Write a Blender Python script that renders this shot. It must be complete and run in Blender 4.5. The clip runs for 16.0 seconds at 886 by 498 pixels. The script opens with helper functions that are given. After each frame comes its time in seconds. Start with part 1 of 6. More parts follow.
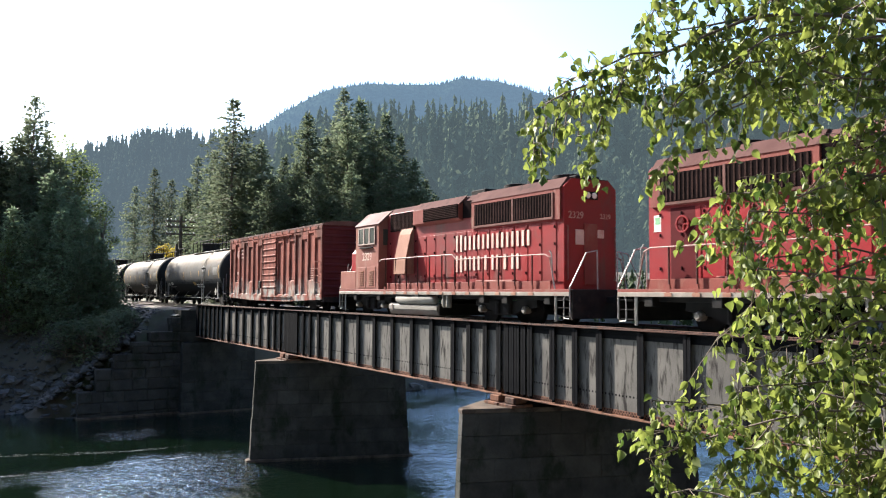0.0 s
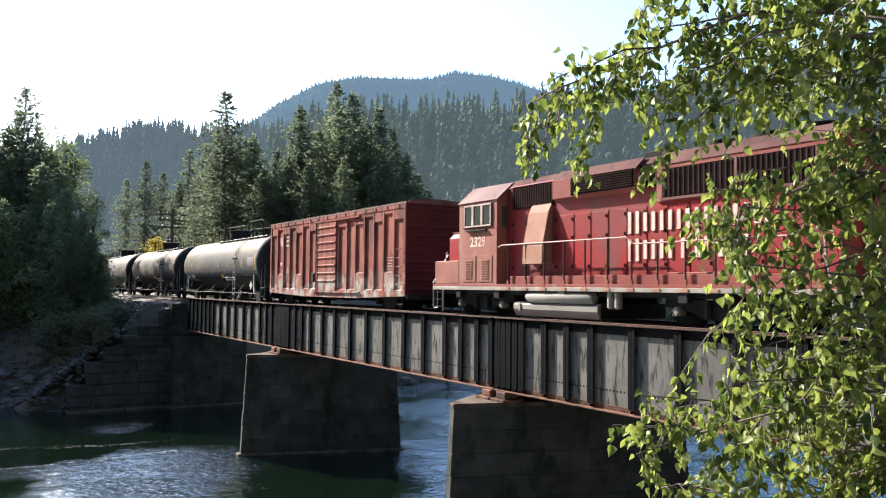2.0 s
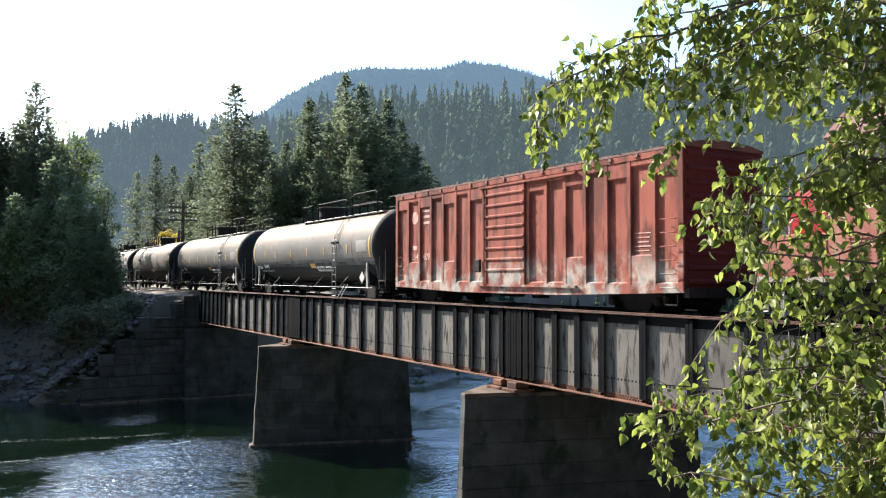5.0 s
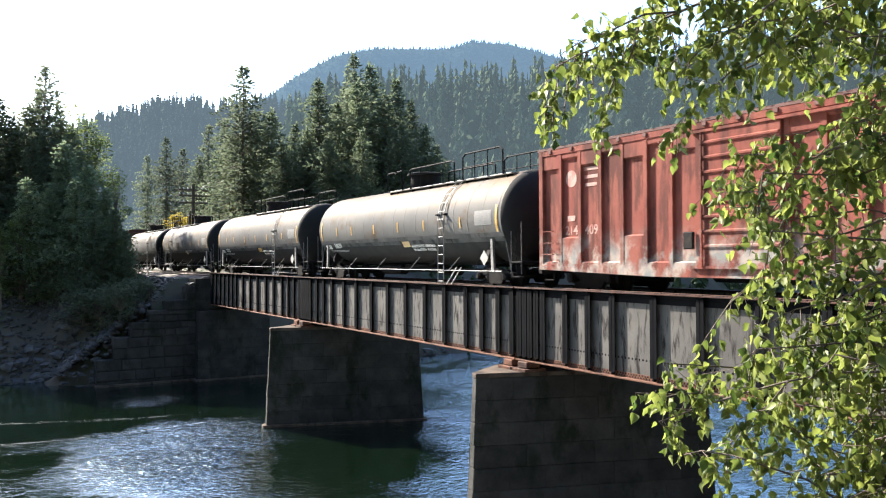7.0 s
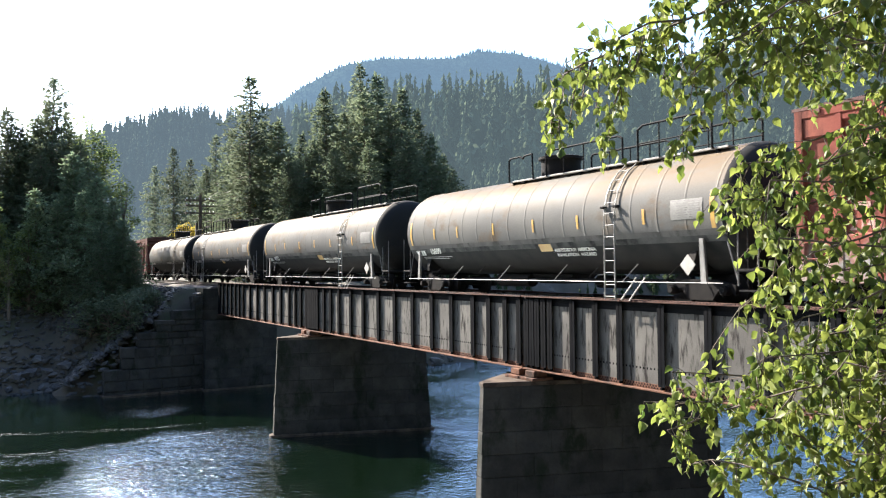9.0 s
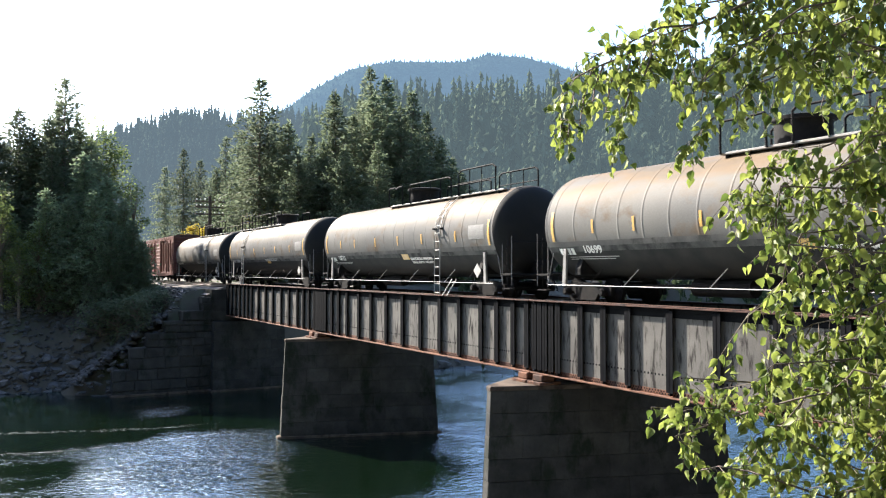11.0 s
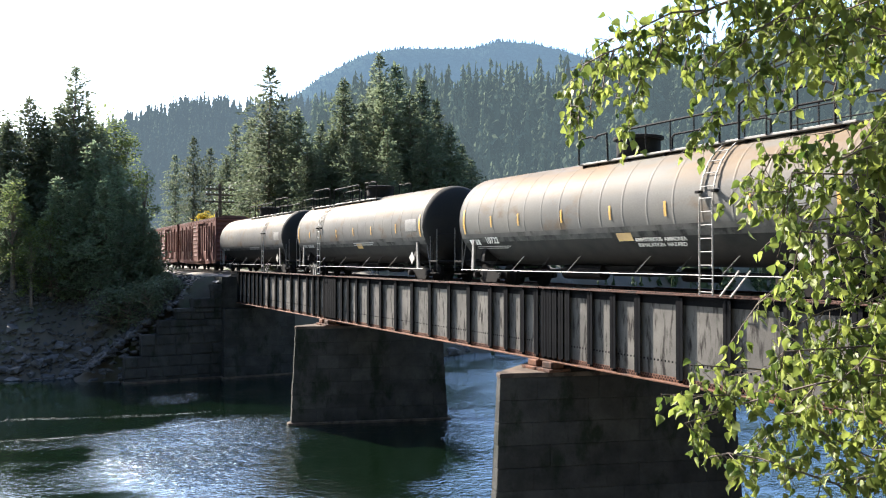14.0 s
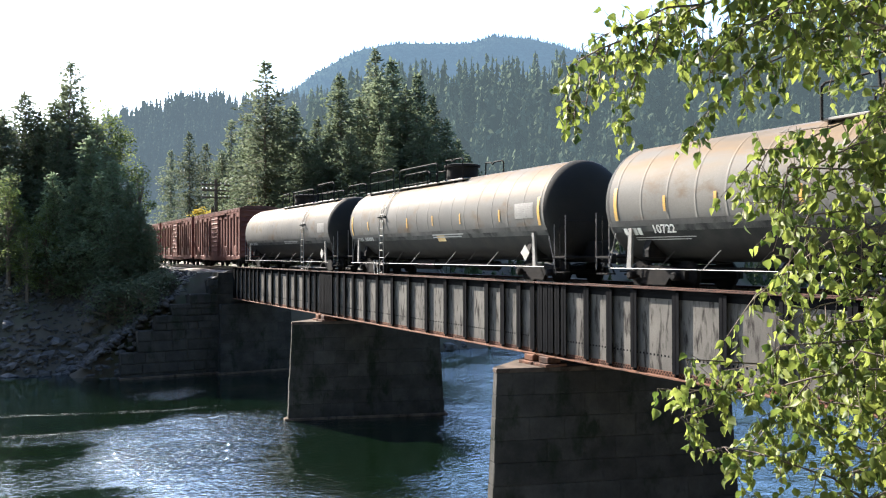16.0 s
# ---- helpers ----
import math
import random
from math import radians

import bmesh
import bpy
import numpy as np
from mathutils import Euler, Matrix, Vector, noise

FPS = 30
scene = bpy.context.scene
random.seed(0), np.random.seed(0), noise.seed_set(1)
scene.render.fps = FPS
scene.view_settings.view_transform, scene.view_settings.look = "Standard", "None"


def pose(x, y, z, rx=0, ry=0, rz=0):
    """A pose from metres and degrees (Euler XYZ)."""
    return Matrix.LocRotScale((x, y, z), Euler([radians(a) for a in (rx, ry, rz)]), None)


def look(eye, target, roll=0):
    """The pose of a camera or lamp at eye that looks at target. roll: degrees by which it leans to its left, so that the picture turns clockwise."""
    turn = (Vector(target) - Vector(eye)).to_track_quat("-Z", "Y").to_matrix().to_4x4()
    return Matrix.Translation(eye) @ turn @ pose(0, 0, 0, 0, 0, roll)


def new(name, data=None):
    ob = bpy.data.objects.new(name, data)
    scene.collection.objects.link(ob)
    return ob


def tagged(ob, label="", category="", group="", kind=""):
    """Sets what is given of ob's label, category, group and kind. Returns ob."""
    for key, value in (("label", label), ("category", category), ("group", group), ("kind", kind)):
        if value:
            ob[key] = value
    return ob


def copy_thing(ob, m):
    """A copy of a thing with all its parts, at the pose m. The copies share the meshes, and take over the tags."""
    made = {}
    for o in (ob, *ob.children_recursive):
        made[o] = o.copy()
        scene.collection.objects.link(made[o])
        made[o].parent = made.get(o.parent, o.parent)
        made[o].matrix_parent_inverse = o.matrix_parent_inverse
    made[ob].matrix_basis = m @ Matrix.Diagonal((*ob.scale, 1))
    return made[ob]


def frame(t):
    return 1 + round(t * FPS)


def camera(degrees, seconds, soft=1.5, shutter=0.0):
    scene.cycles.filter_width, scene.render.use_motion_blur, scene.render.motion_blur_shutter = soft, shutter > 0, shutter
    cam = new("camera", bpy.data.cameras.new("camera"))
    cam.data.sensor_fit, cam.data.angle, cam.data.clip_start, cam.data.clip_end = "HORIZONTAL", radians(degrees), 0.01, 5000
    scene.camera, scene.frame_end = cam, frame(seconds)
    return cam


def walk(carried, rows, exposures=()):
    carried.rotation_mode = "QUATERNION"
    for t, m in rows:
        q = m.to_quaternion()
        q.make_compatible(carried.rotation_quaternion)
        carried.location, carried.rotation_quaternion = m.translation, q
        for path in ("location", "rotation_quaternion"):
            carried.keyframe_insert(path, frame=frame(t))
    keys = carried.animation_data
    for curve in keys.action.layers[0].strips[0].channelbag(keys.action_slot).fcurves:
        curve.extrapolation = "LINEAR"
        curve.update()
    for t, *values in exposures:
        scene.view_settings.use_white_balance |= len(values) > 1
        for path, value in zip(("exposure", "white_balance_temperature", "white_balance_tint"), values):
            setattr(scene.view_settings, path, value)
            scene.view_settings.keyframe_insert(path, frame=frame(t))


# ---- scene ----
DEG = 56.5
cam = camera(DEG, 16.0, soft=1.1, shutter=0.25)
EYE = (-15.914, -23.242, 0.97)
# seconds, yaw, pitch, roll of the hand-held camera, which stands in one place
TURNS = [(0.0, -30.74, 3.04, -0.3), (0.5, -30.74, 2.92, -0.3), (1.0, -30.95, 2.58, -0.32), (1.5, -31.12, 2.57, -0.4),
         (2.0, -31.3, 2.67, -0.56), (2.5, -31.49, 3.04, -0.39), (3.0, -31.04, 3.31, -0.19), (3.5, -30.5, 3.11, -0.01),
         (4.0, -30.51, 2.83, -0.17), (6.5, -30.34, 0.81, 0.36), (7.0, -29.88, 0.66, 0.31), (7.5, -29.56, 0.74, 0.36),
         (8.0, -29.7, 0.91, 0.41), (8.5, -29.69, 1.04, 0.54), (9.0, -29.41, 1.29, 0.55), (11.5, -28.75, 1.51, -0.07),
         (12.0, -28.62, 1.16, -0.14), (12.5, -28.62, 0.86, -0.13), (13.0, -28.29, 0.75, 0.01), (13.5, -28.23, 0.66, 0.04),
         (14.0, -28.17, 0.63, 0.07), (14.5, -28.12, 0.59, 0.07), (15.0, -28.16, 0.51, 0.02), (15.5, -28.36, 0.37, 0.15),
         (16.0, -28.42, 0.3, 0.19)]
walk(cam, [(t, pose(*EYE, 90 + p, r, y)) for t, y, p, r in TURNS], [(0.0, 1.96), (4.2, 1.98), (6.3, 2.21), (16.0, 2.24)])

# ---- light ----
SUN_ANGLE, SUN_UP = 107.5, 33.5      # degrees counter-clockwise from +x, and above the horizon
sky_world = bpy.data.worlds.new("sky")
scene.world = sky_world
sky_world.use_nodes = True
wn = sky_world.node_tree.nodes
sky_tex = wn.new("ShaderNodeTexSky")
sky_tex.sky_type, sky_tex.sun_disc = "NISHITA", False
sky_tex.sun_elevation, sky_tex.sun_rotation = radians(SUN_UP), radians(90 - SUN_ANGLE)
sky_tex.air_density, sky_tex.dust_density, sky_tex.ozone_density = 1.0, 1.4, 4.0
sky_world.node_tree.links.new(sky_tex.outputs[0], wn["Background"].inputs[0])
wn["Background"].inputs[1].default_value = 0.113
sun = new("sun", bpy.data.lights.new("sun", "SUN"))
sun.data.energy, sun.data.angle, sun.data.color = 5.0, radians(0.6), (1.0, 0.93, 0.83)
sa, se = radians(SUN_ANGLE), radians(SUN_UP)
sun.matrix_world = look((60 * math.cos(sa), 60 * math.sin(sa), 60 * math.tan(se)), (0, 0, 0))


# ---- materials ----
def rgb(c):
    return (*c, 1.0)


def surf(name, a, b, scale=3.0, rough=0.6, metal=0.0, bump=0.15, fine=40.0, dirt=None, dirt_scale=1.2, dirt_amount=0.5,
         streak=1.0, rand=0.0, rough_var=0.15, spec=0.5):
    """A surface of two mixed tones, grain, relief and an optional third tone of dirt. streak > 1 stretches the dirt downwards."""
    m = bpy.data.materials.new(name)
    m.use_nodes = True
    nt = m.node_tree
    n, l = nt.nodes, nt.links
    p = n["Principled BSDF"]
    tc = n.new("ShaderNodeTexCoord")
    big = n.new("ShaderNodeTexNoise")
    big.inputs["Scale"].default_value, big.inputs["Detail"].default_value = scale, 5
    l.new(tc.outputs["Object"], big.inputs["Vector"])
    small = n.new("ShaderNodeTexNoise")
    small.inputs["Scale"].default_value, small.inputs["Detail"].default_value = fine, 3
    l.new(tc.outputs["Object"], small.inputs["Vector"])
    ramp = n.new("ShaderNodeMapRange")
    ramp.inputs[1].default_value, ramp.inputs[2].default_value = 0.35, 0.65
    l.new(big.outputs[0], ramp.inputs[0])
    mix = n.new("ShaderNodeMix")
    mix.data_type = "RGBA"
    mix.inputs[6].default_value, mix.inputs[7].default_value = rgb(a), rgb(b)
    l.new(ramp.outputs[0], mix.inputs[0])
    out = mix.outputs[2]
    if dirt:
        mp = n.new("ShaderNodeMapping")
        mp.inputs["Scale"].default_value = (1, 1, 1 / streak)
        mp.inputs["Location"].default_value = (3.7, 1.3, 5.1)
        l.new(tc.outputs["Object"], mp.inputs["Vector"])
        dn = n.new("ShaderNodeTexNoise")
        dn.inputs["Scale"].default_value, dn.inputs["Detail"].default_value, dn.inputs["Roughness"].default_value = dirt_scale, 8, 0.65
        l.new(mp.outputs[0], dn.inputs["Vector"])
        dr = n.new("ShaderNodeMapRange")
        lo = 0.72 - 0.3 * dirt_amount
        dr.inputs[1].default_value, dr.inputs[2].default_value = lo, lo + 0.12
        l.new(dn.outputs[0], dr.inputs[0])
        m2 = n.new("ShaderNodeMix")
        m2.data_type = "RGBA"
        l.new(out, m2.inputs[6])
        m2.inputs[7].default_value = rgb(dirt)
        l.new(dr.outputs[0], m2.inputs[0])
        out = m2.outputs[2]
    if rand:
        oi = n.new("ShaderNodeObjectInfo")
        mr = n.new("ShaderNodeMapRange")
        mr.inputs[3].default_value, mr.inputs[4].default_value = 1 - rand, 1 + rand
        l.new(oi.outputs["Random"], mr.inputs[0])
        hs = n.new("ShaderNodeHueSaturation")
        l.new(mr.outputs[0], hs.inputs["Value"])
        l.new(out, hs.inputs["Color"])
        out = hs.outputs[0]
    g = n.new("ShaderNodeMapRange")
    g.inputs[3].default_value, g.inputs[4].default_value = 0.82, 1.18
    l.new(small.outputs[0], g.inputs[0])
    hv = n.new("ShaderNodeHueSaturation")
    l.new(g.outputs[0], hv.inputs["Value"])
    l.new(out, hv.inputs["Color"])
    l.new(hv.outputs[0], p.inputs["Base Color"])
    rr = n.new("ShaderNodeMapRange")
    rr.inputs[3].default_value, rr.inputs[4].default_value = max(0.02, rough - rough_var), min(1, rough + rough_var)
    l.new(big.outputs[0], rr.inputs[0])
    l.new(rr.outputs[0], p.inputs["Roughness"])
    p.inputs["Metallic"].default_value = metal
    p.inputs["Specular IOR Level"].default_value = spec
    if bump:
        bp = n.new("ShaderNodeBump")
        bp.inputs["Strength"].default_value, bp.inputs["Distance"].default_value = bump, 0.02
        add = n.new("ShaderNodeMath")
        l.new(small.outputs[0], add.inputs[0])
        l.new(big.outputs[0], add.inputs[1])
        l.new(add.outputs[0], bp.inputs["Height"])
        l.new(bp.outputs[0], p.inputs["Normal"])
    return m


def foliage(name, a, b, through_light=0.35, haze=None, haze_emission=0.0, gloss=0.02):
    """Leaves and needles: two tones varied island by island, with light passing through. haze: a tint added as
    emission.
    """
    m = bpy.data.materials.new(name)
    m.use_nodes = True
    nt = m.node_tree
    n, l = nt.nodes, nt.links
    n.remove(n["Principled BSDF"])
    geo = n.new("ShaderNodeNewGeometry")
    oi = n.new("ShaderNodeObjectInfo")
    mix = n.new("ShaderNodeMix")
    mix.data_type = "RGBA"
    mix.inputs[6].default_value, mix.inputs[7].default_value = rgb(a), rgb(b)
    l.new(geo.outputs["Random Per Island"], mix.inputs[0])
    hs = n.new("ShaderNodeHueSaturation")
    mr = n.new("ShaderNodeMapRange")
    mr.inputs[3].default_value, mr.inputs[4].default_value = 0.7, 1.25
    l.new(oi.outputs["Random"], mr.inputs[0])
    l.new(mr.outputs[0], hs.inputs["Value"])
    l.new(mix.outputs[2], hs.inputs["Color"])
    pb = n.new("ShaderNodeBsdfPrincipled")
    pb.inputs["Roughness"].default_value = 0.5
    pb.inputs["Specular IOR Level"].default_value = gloss
    l.new(hs.outputs[0], pb.inputs["Base Color"])
    tr = n.new("ShaderNodeBsdfTranslucent")
    l.new(hs.outputs[0], tr.inputs["Color"])
    ms = n.new("ShaderNodeMixShader")
    ms.inputs[0].default_value = through_light
    l.new(pb.outputs[0], ms.inputs[1])
    l.new(tr.outputs[0], ms.inputs[2])
    last = ms.outputs[0]
    # distance haze is put in as a steady tinted glow on the leaves
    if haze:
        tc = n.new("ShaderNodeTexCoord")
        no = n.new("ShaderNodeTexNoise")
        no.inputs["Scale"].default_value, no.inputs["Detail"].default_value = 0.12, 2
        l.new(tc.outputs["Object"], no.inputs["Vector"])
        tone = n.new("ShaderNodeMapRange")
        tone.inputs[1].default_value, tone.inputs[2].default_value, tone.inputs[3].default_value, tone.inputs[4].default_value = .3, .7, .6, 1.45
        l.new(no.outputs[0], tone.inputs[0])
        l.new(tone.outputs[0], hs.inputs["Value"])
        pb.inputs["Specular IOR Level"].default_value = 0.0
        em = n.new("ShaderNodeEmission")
        em.inputs[0].default_value, em.inputs[1].default_value = rgb(haze), haze_emission
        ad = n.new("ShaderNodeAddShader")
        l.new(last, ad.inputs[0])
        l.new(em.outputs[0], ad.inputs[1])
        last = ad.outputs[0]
    l.new(last, n["Material Output"].inputs[0])
    return m


def glass_mat(name, tint=(0.03, 0.035, 0.04), rough=0.05):
    m = bpy.data.materials.new(name)
    m.use_nodes = True
    p = m.node_tree.nodes["Principled BSDF"]
    p.inputs["Base Color"].default_value, p.inputs["Roughness"].default_value = rgb(tint), rough
    p.inputs["Specular IOR Level"].default_value = 0.5
    return m


GIRDER = surf("girder_paint", (0.085, 0.079, 0.073), (0.13, 0.121, 0.11), 0.9, 0.65, 0.0, 0.14, 26, (0.018, 0.015, 0.014), 5.2, 0.7, 5.0, spec=0.1)
# near black: the girder's shaded faces and shadows are put into this paint
GIRDER_DARK = surf("girder_shade_paint", (0.006, 0.0065, 0.008), (0.011, 0.011, 0.012), 1.2, 0.85, 0.0, 0.2, 30, (0.035, 0.02, 0.016), 2.0, 0.3, 3, spec=0.02)
RUST = surf("rusty_flange", (0.085, 0.042, 0.03), (0.16, 0.078, 0.05), 2.5, 0.85, 0.0, 0.5, 45, (0.04, 0.026, 0.022), 2.2, 0.65, spec=0.15)
RUST_DARK = surf("rusty_top_flange", (0.045, 0.024, 0.02), (0.085, 0.041, 0.03), 2.5, 0.8, 0.0, 0.5, 45, (0.03, 0.024, 0.022), 2.2, 0.6, spec=0.15)
STONE = surf("pier_stone", (0.03, 0.029, 0.027), (0.052, 0.049, 0.045), 1.2, 0.9, 0.0, 0.9, 9, (0.017, 0.02, 0.014), 0.9, 0.7, 1.8, rand=0.16, spec=0.1)
STONE_CAP = surf("pier_cap_stone", (0.06, 0.045, 0.037), (0.11, 0.084, 0.066), 1.5, 0.9, 0.0, 0.7, 14, (0.035, 0.026, 0.021), 1.6, 0.65, spec=0.1)
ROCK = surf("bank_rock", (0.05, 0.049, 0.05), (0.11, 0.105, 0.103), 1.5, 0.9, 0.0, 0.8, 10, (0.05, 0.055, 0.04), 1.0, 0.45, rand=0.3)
TIE = surf("tie_wood", (0.06, 0.045, 0.035), (0.11, 0.09, 0.07), 3, 0.9, 0.0, 0.5, 25)
RAIL = surf("rail_steel", (0.15, 0.09, 0.07), (0.3, 0.28, 0.27), 4, 0.45, 0.7, 0.1, 30)
BALLAST = surf("ballast_stone", (0.11, 0.088, 0.075), (0.19, 0.16, 0.14), 8, 0.95, 0.0, 1.0, 14, (0.12, 0.09, 0.07), 2, 0.5)
RED = surf("loco_red", (0.25, 0.022, 0.024), (0.165, 0.028, 0.028), 0.6, 0.42, 0.0, 0.03, 30, (0.12, 0.05, 0.043), 0.9, 0.62, 3.2, spec=0.18)
RED_BRIGHT = surf("loco_red_clean", (0.25, 0.022, 0.026), (0.205, 0.026, 0.028), 0.8, 0.4, 0.0, 0.03, 30, (0.25, 0.06, 0.052), 0.9, 0.35, 3.0, spec=0.2)
RED_FADED = surf("faded_red", (0.2, 0.055, 0.043), (0.165, 0.042, 0.034), 0.9, 0.6, 0.0, 0.04, 30, (0.2, 0.1, 0.075), 1.2, 0.5, 2.5, spec=0.12)
HOOD_ROOF = surf("hood_roof_brown", (0.075, 0.037, 0.034), (0.11, 0.06, 0.054), 0.9, 0.9, 0.0, 0.05, 30, (0.045, 0.03, 0.027), 1.4, 0.5, spec=0.04)
CAB_FADED = surf("cab_faded_red", (0.25, 0.1, 0.077), (0.2, 0.07, 0.055), 0.9, 0.65, 0.0, 0.04, 30, (0.235, 0.13, 0.098), 1.2, 0.6, 2.5, spec=0.12)
CAB_TOP = surf("cab_roof_bleached", (0.15, 0.088, 0.082), (0.115, 0.062, 0.058), 0.9, 0.75, 0.0, 0.05, 30, (0.075, 0.04, 0.036), 1.4, 0.5, spec=0.12)
ROOF_RED = surf("roof_red", (0.1, 0.042, 0.036), (0.145, 0.072, 0.062), 0.9, 0.75, 0.0, 0.05, 30, (0.06, 0.035, 0.03), 1.4, 0.5, spec=0.1)
BOX_BROWN = surf("boxcar_brown", (0.125, 0.047, 0.038), (0.165, 0.07, 0.056), 0.7, 0.7, 0.0, 0.08, 30, (0.055, 0.032, 0.027), 1.0, 0.5, 3.0, spec=0.12)
TANK = surf("tank_paint", (0.115, 0.111, 0.107), (0.15, 0.142, 0.131), 0.35, 0.6, 0.0, 0.03, 25, (0.12, 0.092, 0.068), 0.45, 0.6, 0.6, spec=0.05, rough_var=0.1)


def weathered(m, tones, z_lo, z_hi, scale, stretch, cover):
    """A second coat over a surface: patches of three tones between two heights of the thing, with a ragged edge."""
    n, l = m.node_tree.nodes, m.node_tree.links
    p = n["Principled BSDF"]
    before = p.inputs["Base Color"].links[0].from_socket
    tc = n.new("ShaderNodeTexCoord")
    mp = n.new("ShaderNodeMapping")
    mp.inputs["Scale"].default_value = stretch
    l.new(tc.outputs["Object"], mp.inputs["Vector"])
    big = n.new("ShaderNodeTexNoise")
    big.inputs["Scale"].default_value, big.inputs["Detail"].default_value, big.inputs["Roughness"].default_value = scale, 6, .62
    l.new(mp.outputs[0], big.inputs["Vector"])
    hue = n.new("ShaderNodeTexNoise")
    hue.inputs["Scale"].default_value, hue.inputs["Detail"].default_value = scale * 1.7, 4
    mp2 = n.new("ShaderNodeMapping")
    mp2.inputs["Location"].default_value = (9.1, 4.3, 2.2)
    l.new(mp.outputs[0], mp2.inputs["Vector"])
    l.new(mp2.outputs[0], hue.inputs["Vector"])
    ramp = n.new("ShaderNodeValToRGB")
    ramp.color_ramp.elements[0].position, ramp.color_ramp.elements[1].position = .36, .62
    ramp.color_ramp.elements[0].color, ramp.color_ramp.elements[1].color = rgb(tones[0]), rgb(tones[2])
    ramp.color_ramp.elements.new(.48).color = rgb(tones[1])
    l.new(hue.outputs[0], ramp.inputs[0])
    sep = n.new("ShaderNodeSeparateXYZ")
    l.new(tc.outputs["Object"], sep.inputs[0])
    wob = n.new("ShaderNodeMath")
    wob.operation = "MULTIPLY_ADD"
    wob.inputs[1].default_value = 1.1 * abs(z_hi - z_lo)
    l.new(big.outputs[0], wob.inputs[0])
    l.new(sep.outputs[2], wob.inputs[2])
    band = n.new("ShaderNodeMapRange")
    half = .55 * abs(z_hi - z_lo)
    band.inputs[1].default_value, band.inputs[2].default_value = z_lo + half, z_hi + half
    l.new(wob.outputs[0], band.inputs[0])
    some = n.new("ShaderNodeMapRange")
    some.inputs[1].default_value, some.inputs[2].default_value = .62 - .3 * cover, .74 - .3 * cover
    l.new(big.outputs[0], some.inputs[0])
    fac = n.new("ShaderNodeMath")
    fac.operation = "MULTIPLY"
    l.new(band.outputs[0], fac.inputs[0])
    l.new(some.outputs[0], fac.inputs[1])
    mix = n.new("ShaderNodeMix")
    mix.data_type = "RGBA"
    l.new(fac.outputs[0], mix.inputs[0])
    l.new(before, mix.inputs[6])
    l.new(ramp.outputs[0], mix.inputs[7])
    l.new(mix.outputs[2], p.inputs["Base Color"])
    return m


weathered(TANK, ((0.12, 0.099, 0.077), (0.155, 0.112, 0.074), (0.135, 0.124, 0.11)), 2.9, 3.6, .5, (1, .25, 1.2), .85)
BOX_MARKED = surf("boxcar_red_tagged", (0.195, 0.053, 0.04), (0.245, 0.083, 0.06), 0.7, 0.75, 0.0, 0.1, 30, (0.1, 0.036, 0.028), 1.9, 0.85, 4.5, spec=0.08)
weathered(BOX_MARKED, ((0.2, 0.1, 0.08), (0.34, 0.28, 0.24), (0.2, 0.2, 0.19)), 1.95, 1.2, 1.3, (1, 1, .8), .6)
# soot and the shade under the tank, mixed into three dark tones
TANK_LOW = surf("tank_grime_shade", (0.018, 0.018, 0.018), (0.035, 0.033, 0.03), 1.5, 0.7, 0.0, 0.08, 25, (0.045, 0.038, 0.032), 1.0, 0.4, spec=0.07)
TANK_FRINGE = surf("tank_soot_shade", (0.05, 0.048, 0.046), (0.1, 0.094, 0.086), 2.2, 0.7, 0.0, 0.05, 25, (0.022, 0.021, 0.02), 1.6, 0.75, 2, spec=0.1)
TANK_FILM = surf("tank_soot_shade_film", (0.085, 0.081, 0.077), (0.125, 0.118, 0.108), 1.6, 0.65, 0.0, 0.04, 25, (0.05, 0.047, 0.044), 1.4, 0.6, 2, spec=0.06)
BLACK = surf("black_steel", (0.012, 0.012, 0.013), (0.024, 0.022, 0.021), 2, 0.75, 0.0, 0.15, 30, (0.05, 0.038, 0.03), 1.5, 0.35, spec=0.06)
HEAD_BLACK = surf("tank_end_black", (0.012, 0.012, 0.013), (0.02, 0.019, 0.018), 1, 0.8, 0.0, 0.05, 30, (0.035, 0.028, 0.024), 1.0, 0.35, spec=0.2)
GREY_TANK = surf("fuel_tank_paint", (0.135, 0.12, 0.102), (0.18, 0.163, 0.14), 1.2, 0.75, 0.0, 0.08, 25, (0.12, 0.1, 0.08), 1.1, 0.5, 0.6)
WHITE = surf("white_paint", (0.72, 0.7, 0.65), (0.62, 0.58, 0.52), 3, 0.5, 0.0, 0.05, 30)
FOAM = surf("foam_film", (0.2, 0.215, 0.22), (0.1, 0.11, 0.115), 3, 0.4, 0.0, 0.2, 20)
SILL_WHITE = surf("sill_stripe", (0.23, 0.195, 0.165), (0.16, 0.13, 0.105), 2, 0.6, 0.0, 0.08, 30, (0.16, 0.09, 0.06), 1.6, 0.6, 2)
INTAKE_TAN = surf("intake_tan", (0.3, 0.165, 0.115), (0.24, 0.115, 0.085), 0.8, 0.7, 0.0, 0.04, 30, (0.16, 0.075, 0.06), 1.4, 0.5, 2.5, spec=0.08)
# wine red taken darker, with the shade of the car end in it
BOX_END = surf("boxcar_end_wine_shade", (0.06, 0.014, 0.0165), (0.082, 0.021, 0.022), 0.8, 0.7, 0.0, 0.06, 30, (0.05, 0.016, 0.016), 1.2, 0.5, 2.5, spec=0.06)
# hood red darkened by the shade inside the niche
NICHE_SHADE = surf("niche_shade_red", (0.06, 0.009, 0.011), (0.085, 0.012, 0.014), 1.2, 0.7, 0.0, 0.04, 30, spec=0.05)
